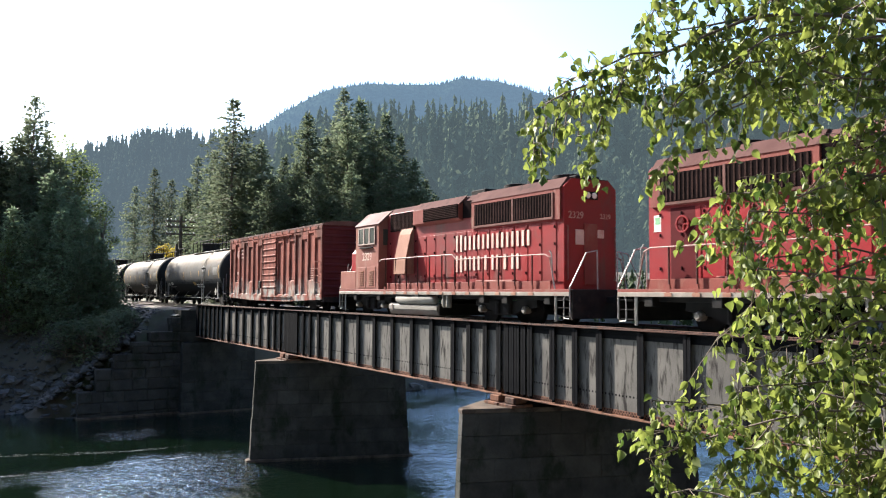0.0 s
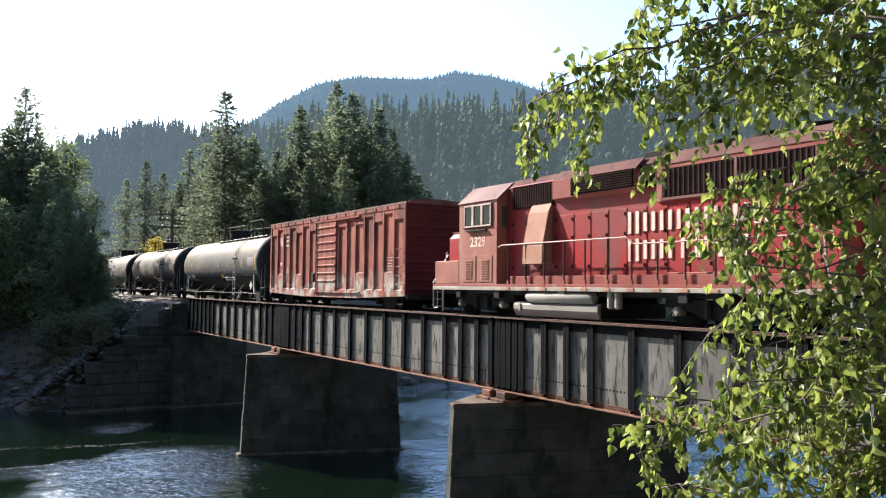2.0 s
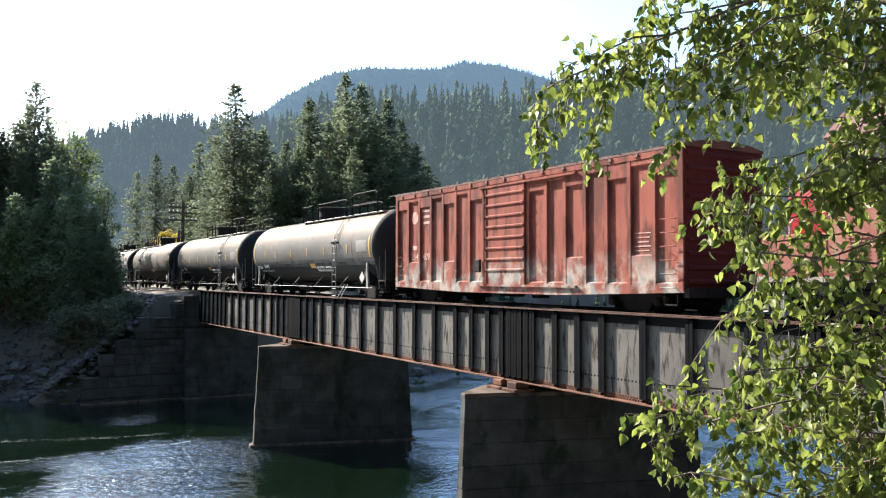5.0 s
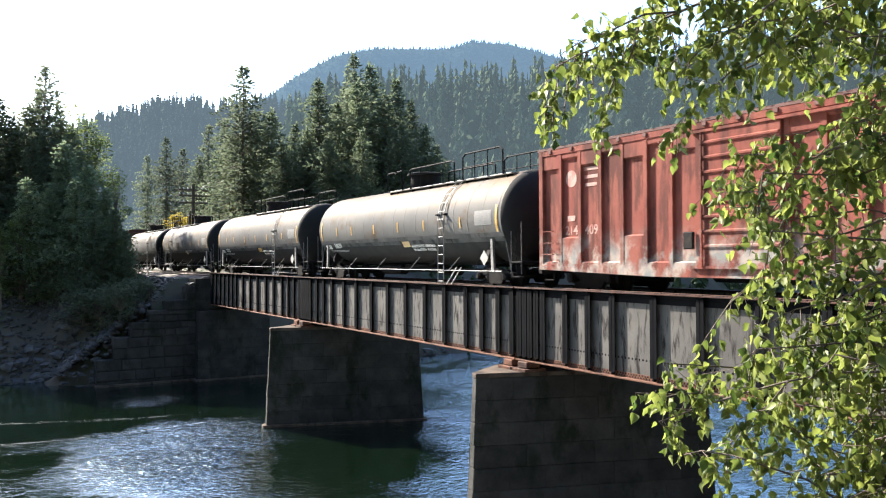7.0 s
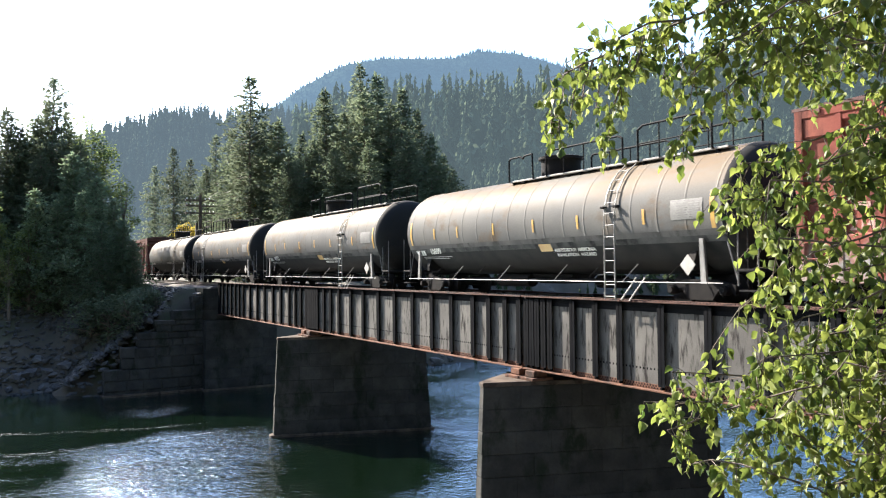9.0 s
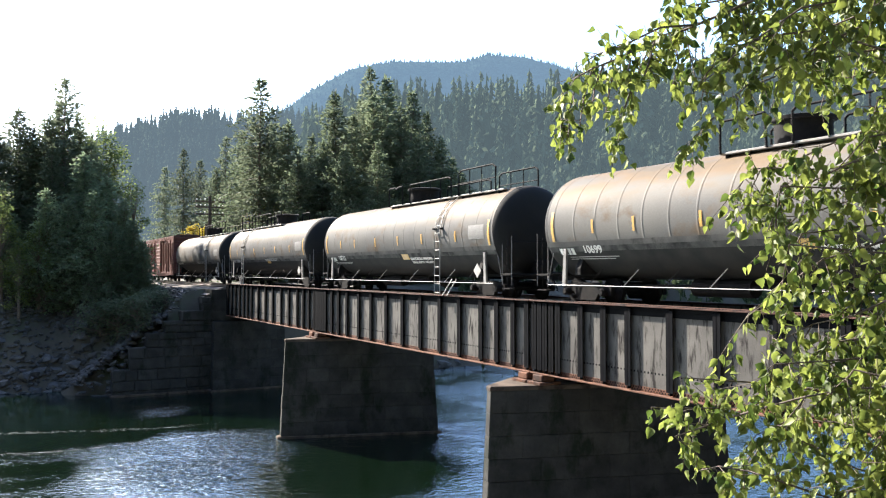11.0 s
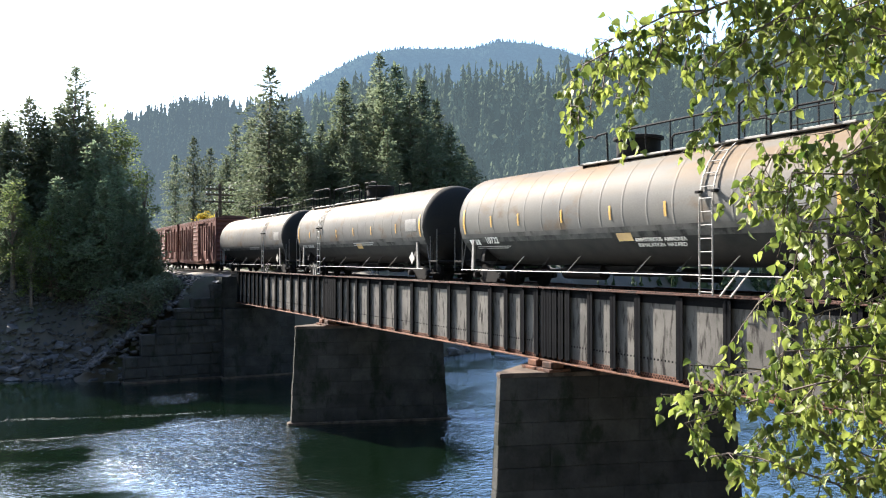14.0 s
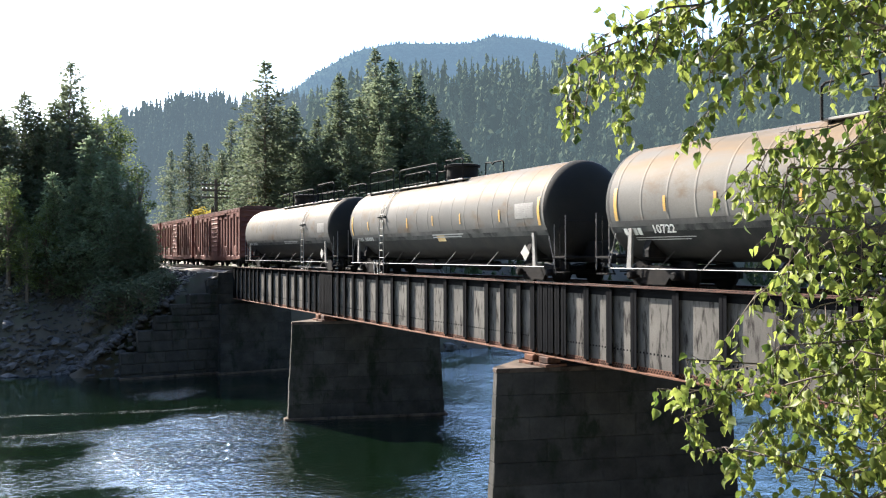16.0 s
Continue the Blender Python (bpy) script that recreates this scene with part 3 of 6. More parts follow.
def forest(name, height, dense, count, spread, tall, material, label, seed, sprays=30, back=0.25, width_ratio=0.17, droop=0.35, lowest=-20.0):
    """Many small conifers on a hill, as one piece: a slim stem cone and ragged sprays round it."""
    rnd = np.random.RandomState(seed)
    eye = np.array(EYE[:2])
    c = dense[rnd.randint(len(dense), size=count), :2] + rnd.uniform(-14, 14, (count, 2)) * (spread / 120)
    to_eye = eye - c
    to_eye /= np.linalg.norm(to_eye, axis=1)[:, None]
    c = c + to_eye * rnd.uniform(-back, 1.0, (count, 1)) * spread
    off = (np.degrees(VIEW - np.arctan2(c[:, 1] - eye[1], c[:, 0] - eye[0])) + 180) % 360 - 180
    c = c[((np.abs(off) < 34) | (np.abs(off) > 80)) & (height(c[:, 0], c[:, 1]) > lowest)]
    count = len(c)
    z = height(c[:, 0], c[:, 1]) - 1.2
    tt = tall * (0.42 + 1.05 * rnd.rand(count) ** 1.8)
    rr = tt * width_ratio * rnd.uniform(0.7, 1.35, count)
    blunt = rnd.uniform(0.65, 1.05, count)
    n = (count, sprays)
    u = 0.06 + 0.92 * rnd.rand(*n) ** 1.15
    reach = rr[:, None] * (1 - u) ** blunt[:, None] * rnd.uniform(0.45, 1.2, n) + 0.025 * tt[:, None]
    a = rnd.uniform(0, 2 * math.pi, n)
    dx, dy = np.cos(a), np.sin(a)
    zz = z[:, None] + tt[:, None] * u
    wide = reach * rnd.uniform(0.18, 0.42, n) + 0.012 * tt[:, None]
    lift = wide * rnd.uniform(-1.1, 1.1, n)
    drop = reach * droop * rnd.uniform(0.2, 1.6, n) + 0.03 * tt[:, None]
    x0, y0 = c[:, :1], c[:, 1:]
    q = np.stack([np.stack([x0 + dx * 0.05 * reach, y0 + dy * 0.05 * reach, zz + 0.03 * tt[:, None]], -1),
                  np.stack([x0 + dx * reach * .6 - dy * wide, y0 + dy * reach * .6 + dx * wide, zz - drop * .6 + lift], -1),
                  np.stack([x0 + dx * reach, y0 + dy * reach, zz - drop], -1),
                  np.stack([x0 + dx * reach * .6 + dy * wide, y0 + dy * reach * .6 - dx * wide, zz - drop * .6 - lift], -1)], 2).reshape(-1, 3)
    k = np.arange(0, len(q), 4)
    faces = np.stack([k, k + 1, k + 2, k + 3], 1).tolist()
    ang = np.arange(4) * math.pi / 2
    core = np.stack([x0 + np.cos(ang) * rr[:, None] * .45, y0 + np.sin(ang) * rr[:, None] * .45, np.repeat((z + tt * .05)[:, None], 4, 1)], -1)
    top = np.stack([c[:, 0], c[:, 1], z + tt], -1)[:, None]
    k = len(q) + 5 * np.arange(count)
    for s in range(4):
        faces += np.stack([k + s, k + (s + 1) % 4, k + 4], 1).tolist()
    v = np.concatenate([q, np.concatenate([core, top], 1).reshape(-1, 3)])
    me = bpy.data.meshes.new(name)
    me.from_pydata(v.tolist(), [], faces)
    me.materials.append(material)
    return tagged(new(name, me), label, "forest", kind="stuff")


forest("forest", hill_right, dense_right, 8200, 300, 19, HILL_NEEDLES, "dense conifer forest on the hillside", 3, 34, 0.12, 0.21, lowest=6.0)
forest("forest", hill_near, dense_near, 1100, 110, 20, NEEDLES_DARK, "unseen conifers added on the slope that holds off skylight", 8, 30)
# added trees out of view, also there to cut the fill light
block_spots = []
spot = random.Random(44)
while len(block_spots) < 90:
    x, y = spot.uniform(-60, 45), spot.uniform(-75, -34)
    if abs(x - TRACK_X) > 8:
        block_spots.append((x, y))
forest("near_woods", lambda x, y: ground_height(x, y), np.array([(x, y, 0.0) for x, y in block_spots]), 120, 1.0, 24, NEEDLES_DARK, "unseen conifers added behind the camera to hold off skylight", 12, 160, 1.0, 0.17)
forest("forest", hill_left, dense_left, 4600, 280, 13, HILL_FAR, "conifer forest on a far hillside, haze put in as a glow", 4, 34, 0.1, 0.25)
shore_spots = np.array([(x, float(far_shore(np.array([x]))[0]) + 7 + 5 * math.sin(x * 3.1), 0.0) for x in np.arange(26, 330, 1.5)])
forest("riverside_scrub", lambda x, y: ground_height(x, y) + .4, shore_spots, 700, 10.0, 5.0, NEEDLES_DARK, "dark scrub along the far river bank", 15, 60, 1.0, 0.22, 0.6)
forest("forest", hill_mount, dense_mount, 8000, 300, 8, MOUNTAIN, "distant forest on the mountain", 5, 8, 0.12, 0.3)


# ---- bridge ----
def bridge_span(y0, y1, stiff, label, name="girder_span"):
    """Two riveted plate girders with flanges and stiffeners between the piers at y0 and y1."""
    t = thing(name, pose(0, y0, 0), label, "bridge span", "spans of the railway bridge")
    ln = y1 - y0
    for side, x in ((0, 0.0), (1, 3.2)):
        sg = 1 if side == 0 else -1
        part("web", Shape().box(x + sg * 0.16, 0.05, -2.38, x + sg * 0.185, ln - 0.05, -0.05), GIRDER, t)
        tf = Shape().box(min(x - sg * .03, x + sg * 0.36), 0.03, -0.045, max(x - sg * .03, x + sg * 0.36), ln - 0.03, 0.0, 0.008)
        tf.box(min(x + .02, x + sg * 0.36), 2.5, 0.0, max(x, x + sg * 0.34), ln - 2.5, 0.02, 0.004)
        part("top_flange", tf, RUST_DARK, t, "rust-brown riveted top flange")
        bf = Shape().box(min(x, x + sg * 0.36), 0.03, -2.45, max(x, x + sg * 0.36), ln - 0.03, -2.405, 0.008)
        part("bottom_flange", bf, RUST, t, "rusty bottom flange")
        # made deep and dark to take in the shadow under the flange
        part("top_angle", Shape().box(min(x + sg * .145, x + sg * 0.16), 0.04, -0.3, max(x + sg * .145, x + sg * 0.16), ln - 0.04, -0.045), GIRDER_DARK, t, "near-black top flange angle, the flange's shadow in its colour")
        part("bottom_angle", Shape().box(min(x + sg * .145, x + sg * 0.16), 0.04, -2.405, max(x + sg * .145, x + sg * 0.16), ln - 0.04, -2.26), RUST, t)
        # wide dark plates that also stand for the shadow beside each stiffener
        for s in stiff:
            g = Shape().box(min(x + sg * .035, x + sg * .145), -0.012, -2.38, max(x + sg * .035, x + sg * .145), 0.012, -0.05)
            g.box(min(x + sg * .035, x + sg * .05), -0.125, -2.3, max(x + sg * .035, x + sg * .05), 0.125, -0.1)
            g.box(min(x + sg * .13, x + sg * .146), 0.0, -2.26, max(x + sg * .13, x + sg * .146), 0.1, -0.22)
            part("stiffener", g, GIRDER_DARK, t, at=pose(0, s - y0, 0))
    riv = Shape()

    def rivet(y, z, x=0.145, r=0.022):
        riv.add([(x, y - r, z - r), (x, y + r, z - r), (x, y + r, z + r), (x, y - r, z + r), (x - 0.014, y, z)], [(0, 1, 4), (1, 2, 4), (2, 3, 4), (3, 0, 4)])
    k = 0.1
    while k < ln - 0.1:
        rivet(k, -2.3)
        rivet(k + 0.05, -2.36)
        rivet(k, -0.09)
        rivet(k + 0.05, -0.17)
        riv.add([(-.02, k - .025, .0), (.03, k - .025, .0), (.03, k + .025, .0), (-.02, k + .025, .0), (.005, k, .022)], [(0, 1, 4), (1, 2, 4), (2, 3, 4), (3, 0, 4)])
        k += 0.11
    k = 0.1
    while k < ln - 0.1:
        rivet(k, -1.86, 0.16, 0.028)
        k += 0.14
    for s in stiff:
        for j in range(17):
            rivet(s - y0 + 0.06, -2.2 + 0.12 * j, 0.13, 0.014)
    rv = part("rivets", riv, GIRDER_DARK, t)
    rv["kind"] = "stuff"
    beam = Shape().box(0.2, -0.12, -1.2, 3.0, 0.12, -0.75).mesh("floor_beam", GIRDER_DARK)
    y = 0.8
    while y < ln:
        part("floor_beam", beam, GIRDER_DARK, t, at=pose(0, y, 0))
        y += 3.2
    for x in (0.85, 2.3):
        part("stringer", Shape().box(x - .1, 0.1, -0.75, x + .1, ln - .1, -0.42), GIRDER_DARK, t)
    return t


JOINT_NEAR, JOINT_MID, JOINT_FAR, JOINT_END = -22.2, -1.1, 19.85, 40.2
ST_C = [-0.55, -0.85, -1.15, -1.5, -1.85, -3.0, -4.08, -5.15, -6.8, -8.44, -10.26, -12.0, -13.7, -15.3, -16.9, -18.2, -19.3, -20.4, -21.5, -21.9]
ST_B = [-0.1,  0.74, 1.8, 2.89, 4.49, 6.08, 7.78, 9.51, 11.21, 12.92, 14.42, 15.95, 17.1, 18.06, 19.0, 19.3, 19.6, 19.9, 20.2, 20.45]
ST_A = [20.75, 21.64, 22.6, 23.68, 25.24, 26.76, 28.49, 30.08, 31.74, 33.36, 34.4, 35.4, 36.5, 37.6, 38.7, 39.7, 40.0]
SEAM_MID, SEAM_FAR = -0.35, 20.6
bridge_span(JOINT_NEAR, SEAM_MID, ST_C, "grey riveted plate girder span, paint streaked, rusty flanges")
bridge_span(SEAM_MID, SEAM_FAR, ST_B, "grey riveted plate girder span, paint peeling in dark streaks")
bridge_span(SEAM_FAR, JOINT_END, ST_A, "grey riveted plate girder span ending on the far abutment")

# track: ties and two rails
ties = thing("railway_track", pose(TRACK_X, 0, 0), "single railway track on dark wooden ties", "railway track", kind="structure")
RAIL_PROFILE = [(-0.07, -0.17), (0.07, -0.17), (0.07, -0.155), (0.012, -0.14), (0.012, -0.045), (0.036, -0.035), (0.036, 0), (-0.036, 0), (-0.036, -0.035), (-0.012, -0.045), (-0.012, -0.14), (-0.07, -0.155)]
for x in (-0.7525, 0.7525):
    part("rail", Shape().prism([(x + a, RAIL_Z + b) for a, b in RAIL_PROFILE], "y", -180, 300), RAIL, ties)
tie_mesh = Shape().box(-1.3, -0.11, -0.42, 1.3, 0.11, RAIL_Z - 0.17, 0.012).mesh("tie", TIE)
for k in range(260):
    part("tie", tie_mesh, TIE, ties, at=pose(random.uniform(-.03, .03), -40 + k * 0.56, 0, 0, 0, random.uniform(-1, 1)))
rest = Shape()
for k in range(250):
    rest.box(-1.3, -180 + k * 0.56, -0.42, 1.3, -179.78 + k * 0.56, RAIL_Z - 0.17)
for k in range(340):
    rest.box(-1.3, 106 + k * 0.56, -0.42, 1.3, 106.22 + k * 0.56, RAIL_Z - 0.17)
part("ties_far_off", rest, TIE, ties)["kind"] = "stuff"
bed = Shape()
for lo, hi in ((-180, -23.5), (41, 300)):
    bed.prism([(-2.9, -0.9), (-1.75, -0.33), (1.75, -0.33), (2.9, -0.9)], "y", lo, hi)
tagged(part("ballast", bed, BALLAST, None, at=pose(TRACK_X, 0, 0)), "crushed-stone track ballast, rust-stained", "ballast", kind="structure")


def masonry(name, plan_low, plan_top, z0, z1, courses, label, cap=True, block=1.15):
    """A stone body with battered sides, of separate blocks in courses laid on a dark core. plan: corners, counter-clockwise."""
    t = thing(name, pose(0, 0, 0), label, "bridge pier", kind="structure")
    k = len(plan_low)
    shrink = 0.1

    def ring(z, inset=0.0):
        f = (z - z0) / (z1 - z0)
        p = [Vector(((1 - f) * a[0] + f * b[0], (1 - f) * a[1] + f * b[1])) for a, b in zip(plan_low, plan_top)]
        c = sum(p, Vector((0, 0))) / k
        return [q - (q - c).normalized() * inset for q in p]
    core = Shape()
    lo, hi = ring(z0, 0.16), ring(z1, 0.16)
    core.add([(*q, z0) for q in lo] + [(*q, z1 - 0.02) for q in hi], [tuple(range(k))[::-1], tuple(range(k, 2 * k))] + [(i, (i + 1) % k, k + (i + 1) % k, k + i) for i in range(k)])
    part("core", core, STONE, t)
    rnd = random.Random(name)
    for c in range(courses):
        za, zb = z0 + (z1 - z0) * c / courses, z0 + (z1 - z0) * (c + 1) / courses - 0.012
        ra, rb = ring(za), ring(zb)
        for i in range(k):
            a0, a1, b0, b1 = ra[i], ra[(i + 1) % k], rb[i], rb[(i + 1) % k]
            ln = (a1 - a0).length
            m = max(1, round(ln / block))
            nrm = Vector(((a1 - a0).y, -(a1 - a0).x)).normalized()
            cuts = [0.0] + [(j + (0.5 if c % 2 else 0.0) * (1 if m > 1 else 0) + rnd.uniform(-.14, .14)) / m for j in range(1, m)] + [1.0]
            for u, w in zip(cuts, cuts[1:]):
                g = 0.002 / ln
                u2, w2 = u + g, min(w, 1.0) - g
                out = nrm * rnd.uniform(0.0, 0.025)
                p = [a0.lerp(a1, u2) + out, a0.lerp(a1, w2) + out, b0.lerp(b1, w2) + out, b0.lerp(b1, u2) + out]
                bulge = nrm * rnd.uniform(.004, .014)
                e = 0.045
                fr = [p[0].lerp(p[1], e / 1.2), p[1].lerp(p[0], e / 1.2), p[2].lerp(p[3], e / 1.2), p[3].lerp(p[2], e / 1.2)]
                inn = [q - nrm * 0.3 for q in p]
                zz = (za, za, zb, zb)
                zf = (za + e, za + e, zb - e, zb - e)
                s = Shape().add([(*q, z) for q, z in zip(p, zz)] + [(*(q + bulge), z) for q, z in zip(fr, zf)] + [(*q, z) for q, z in zip(inn, zz)],
                                [(4, 5, 6, 7)] + [(j, (j + 1) % 4, 4 + (j + 1) % 4, 4 + j) for j in range(4)] + [(8 + j, 8 + (j + 1) % 4, (j + 1) % 4, j) for j in range(4)])
                part("stone", s, STONE, t)
    lo = ring(WATER_Z)
    cc = sum(lo, Vector((0, 0))) / k
    o = [p + (p - cc).normalized() * .2 for p in lo]
    foot = Shape().add([(*p, WATER_Z - .8) for p in o] + [(*p, WATER_Z + .1) for p in o] + [(*(p - (p - cc).normalized() * .24), WATER_Z + .16) for p in o],
                       [tuple(range(k))[::-1], tuple(range(2 * k, 3 * k))] + [(a + i, a + (i + 1) % k, a + k + (i + 1) % k, a + k + i) for a in (0, k) for i in range(k)])
    part("footing", foot, STONE_CAP, t, "pale ledge at the waterline")
    if cap:
        q = ring(z1)
        c = sum(q, Vector((0, 0))) / k
        o = [p + (p - c).normalized() * 0.05 for p in q]
        s = Shape().add([(*p, z1) for p in o] + [(*p, z1 + 0.1) for p in o] + [(*(p - (p - c).normalized() * .04), z1 + 0.14) for p in o],
                        [tuple(range(k))[::-1], tuple(range(2 * k, 3 * k))] + [(a + i, a + (i + 1) % k, a + k + (i + 1) % k, a + k + i) for a in (0, k) for i in range(k)])
        part("coping", s, STONE_CAP, t, "pale rust-stained coping slab")
    return t


def pier_plan(y, out, back):
    """A pier askew to the track, along the stream, with a pointed nose."""
    return [(-1.7 - out, y + .45 - out * .4), (6.0 + out * .6, y - 2.05 - out), (7.0 + out, y + .8), (6.2, y + 1.4 + back), (1.3 - out, y + 2.7 + back), (0.2 - out, y + 2.1 + back), (-1.62 - out, y + .8)]


for y, nm in ((JOINT_FAR, "pier_far"), (JOINT_MID, "pier_near")):
    masonry(nm, pier_plan(y, .38, .35), pier_plan(y, 0, 0), -9.4, -2.9, 9, "dark granite-block bridge pier with pale coping standing in the river")
    for x in (0.18, 3.02):
        b = thing("bridge_bearing", pose(x, y, -2.76), "rusty cast steel bearing shoes on the pier", "bearing", "bridge bearings")
        for d in (0.2, 1.05):
            part("bed_plate", Shape().box(-0.42, d - 0.38, 0.0, 0.42, d + 0.38, 0.09, 0.01), RUST, b)
            part("shoe", Shape().box(-0.27, d - 0.27, 0.09, 0.27, d + 0.27, 0.31, 0.03), RUST, b)
masonry("abutment_far", [(-1.2, 39.2), (4.6, 39.2), (4.6, 43.5), (-1.2, 43.5)], [(-1.0, 39.5), (4.4, 39.5), (4.4, 43.5), (-1.0, 43.5)], -9.4, -2.85, 9, "dark stone-block bridge abutment on the far bank", False)
masonry("abutment_back", [(-1.0, 40.5), (4.4, 40.5), (4.4, 43.5), (-1.0, 43.5)], [(-1.0, 40.5), (4.4, 40.5), (4.4, 43.5), (-1.0, 43.5)], -2.9, -0.45, 3, "stone back wall of the far abutment", False)


def wing_wall():
    """A wall of rough blocks in level courses that steps down along the bank."""
    t = thing("wing_wall", pose(0, 0, 0), "dark stepped stone wing wall of the far abutment", "bridge pier", kind="structure")
    steps = ((-8.0, -6.2), (-6.9, -4.65), (-5.75, -3.6), (-4.5, -2.75), (-3.2, -2.05), (-1.7, -1.0))
    r = random.Random(61)
    core = Shape()
    for (x0, top), x1 in zip(steps, [p[0] for p in steps[1:]] + [-1.02]):
        core.box(x0 + .12, 40.75, -9.4, x1 + .12, 42.8, top - .1)
    part("core", core, STONE, t)
    levels = [-9.4, -8.5, -7.75, -7.0, -6.2, -5.4, -4.65, -4.1, -3.6, -3.1, -2.75, -2.05, -1.5, -1.0]
    for za, zb in zip(levels, levels[1:]):
        x = min([p[0] for p in steps if p[1] >= zb - .01]) + r.uniform(-.12, .1)
        lean = .025 * (za + 9.4)
        while x < -1.1:
            w2 = min(r.uniform(.75, 1.7), -1.03 - x)
            if -1.03 - (x + w2) < .45:
                w2 = -1.03 - x
            y0 = 40.05 + lean + r.uniform(0, .07)
            dip = r.uniform(0, .04)
            q = [(x + .008, y0, za + .006), (x + w2 - .008, y0 + r.uniform(-.02, .02), za + .006), (x + w2 - .008, y0 + r.uniform(0, .05), zb - dip), (x + .008, y0 + r.uniform(0, .05), zb - dip)]
            back = [(p[0], 41.2, p[2]) for p in q]
            face = [(p[0] + (.09 if k in (0, 3) else -.09), p[1] - r.uniform(.015, .05), p[2] + (.08 if k < 2 else -.08)) for k, p in enumerate(q)]
            part("stone", Shape().add(q + face + back, [(4, 5, 6, 7)] + [(j, (j + 1) % 4, 4 + (j + 1) % 4, 4 + j) for j in range(4)] + [(8 + j, 8 + (j + 1) % 4, (j + 1) % 4, j) for j in range(4)]), STONE, t)
            x += w2
    part("footing", Shape().box(-8.2, 39.85, -8.7, -1.2, 41, WATER_Z + .14, .04), STONE_CAP, t, "pale ledge at the waterline")


wing_wall()
masonry("abutment_near", [(-1.2, -26), (4.6, -26), (4.6, -21.5), (-1.2, -21.5)], [(-1.0, -26), (4.4, -26), (4.4, -21.8), (-1.0, -21.8)], -9.4, -2.85, 6, "dark stone-block bridge abutment on the near bank", False, 1.6)


# ---- the train ----
def travelled(t):
    """Metres that the train has come towards the camera's bank."""
    return 4.815 * t - 0.0086 * t * t


TRAIN, WHEELS = [], []


def vehicle(name, centre, label, category, group="", turned=0):
    t = thing(name, pose(TRACK_X, centre, RAIL_Z, 0, 0, turned), label, category, group)
    TRAIN.append((t, centre, turned))
    return t


def wheel_shape(r):
    prof = [(-0.80, 0.0), (-0.80, r * .3), (-0.79, r * .8), (-0.80, r), (-0.69, r), (-0.69, r + .03), (-0.66, r + .02), (-0.66, r * .8), (-0.68, r * .3), (-0.68, 0.09)]
    s = Shape().lathe(prof, 20, "x").lathe([(-a, b) for a, b in prof], 20, "x")
    s.tube((-1.0, 0, 0), (1.0, 0, 0), 0.085, 8)
    s.tube((-0.78, 0.3 * r, 0.3 * r), (-0.81, 0.3 * r, 0.3 * r), 0.05, 6)
    return s


FREIGHT_WHEEL = wheel_shape(0.42).mesh("wheelset", BLACK, True)
LOCO_WHEEL = wheel_shape(0.508).mesh("wheelset", BLACK, True)


def bogie(parent, y, base, r, loco=False):
    """A truck with two wheelsets, side frames, springs and bearing boxes."""
    sh = Shape()
    for sx in (-1, 1):
        x0, x1 = sorted((sx * 0.98, sx * 1.12))
        if loco:
            sh.prism([(-base / 2 - .55, r + .12), (-base / 2 - .5, r + .42), (-.6, r + .3), (.6, r + .3), (base / 2 + .5, r + .42), (base / 2 + .55, r + .12), (.8, r - .05), (.5, r - .2), (-.5, r - .2), (-.8, r - .05)], "x", x0, x1)
            for k in (-.35, .35):
                sh.tube((sx * 1.16, k, r - .15), (sx * 1.16, k, r + .25), .09, 8)
        else:
            sh.prism([(-base / 2 - .28, r - .1), (-base / 2 - .28, r + .14), (-.45, r + .28), (.45, r + .28), (base / 2 + .28, r + .14), (base / 2 + .28, r - .1), (base / 2 - .25, r + .02), (.42, r - .26), (-.42, r - .26), (-base / 2 + .25, r + .02)], "x", x0, x1)
            for k in (-.2, 0, .2):
                sh.tube((sx * 1.05, k, r - .2), (sx * 1.05, k, r + .1), .07, 8)
    sh.box(-1.0, -.2, r - .1, 1.0, .2, r + .22)
    tr = part("truck", sh, BLACK, parent, at=pose(0, y, 0))
    for d in (-base / 2, base / 2):
        ws = part("wheelset", LOCO_WHEEL if loco else FREIGHT_WHEEL, BLACK, tr, at=pose(0, d, r))
        WHEELS.append((ws, d, r, -1 if TRAIN[-1][2] else 1))
    for d in (-base / 2, base / 2):
        for sx in (-1, 1):
            b = Shape().tube((sx * 1.05, d, r), (sx * 1.27, d, r), .125, 12).tube((sx * 1.27, d, r), (sx * 1.31, d, r), .105, 12, .08)
            part("axle_box", b, GREY_TANK if loco else BLACK, tr, "pale round bearing cover" if loco else "", True)
    return tr


def coupler(parent, y, sg):
    s = Shape().box(-.1, min(y, y + sg * .5), .78, .1, max(y, y + sg * .5), .98, .02).box(-.17, min(y + sg * .4, y + sg * .62), .72, .17, max(y + sg * .4, y + sg * .62), 1.04, .05)
    s.path([(.35, y, .75), (.3, y + sg * .3, .4), (.1, y + sg * .55, .38)], .03)
    part("coupler", s, BLACK, parent)


def side_bar(parent, name, material, pts, r=0.02, n=6, label=""):
    return part(name, Shape().path(pts, r, n), material, parent, label)


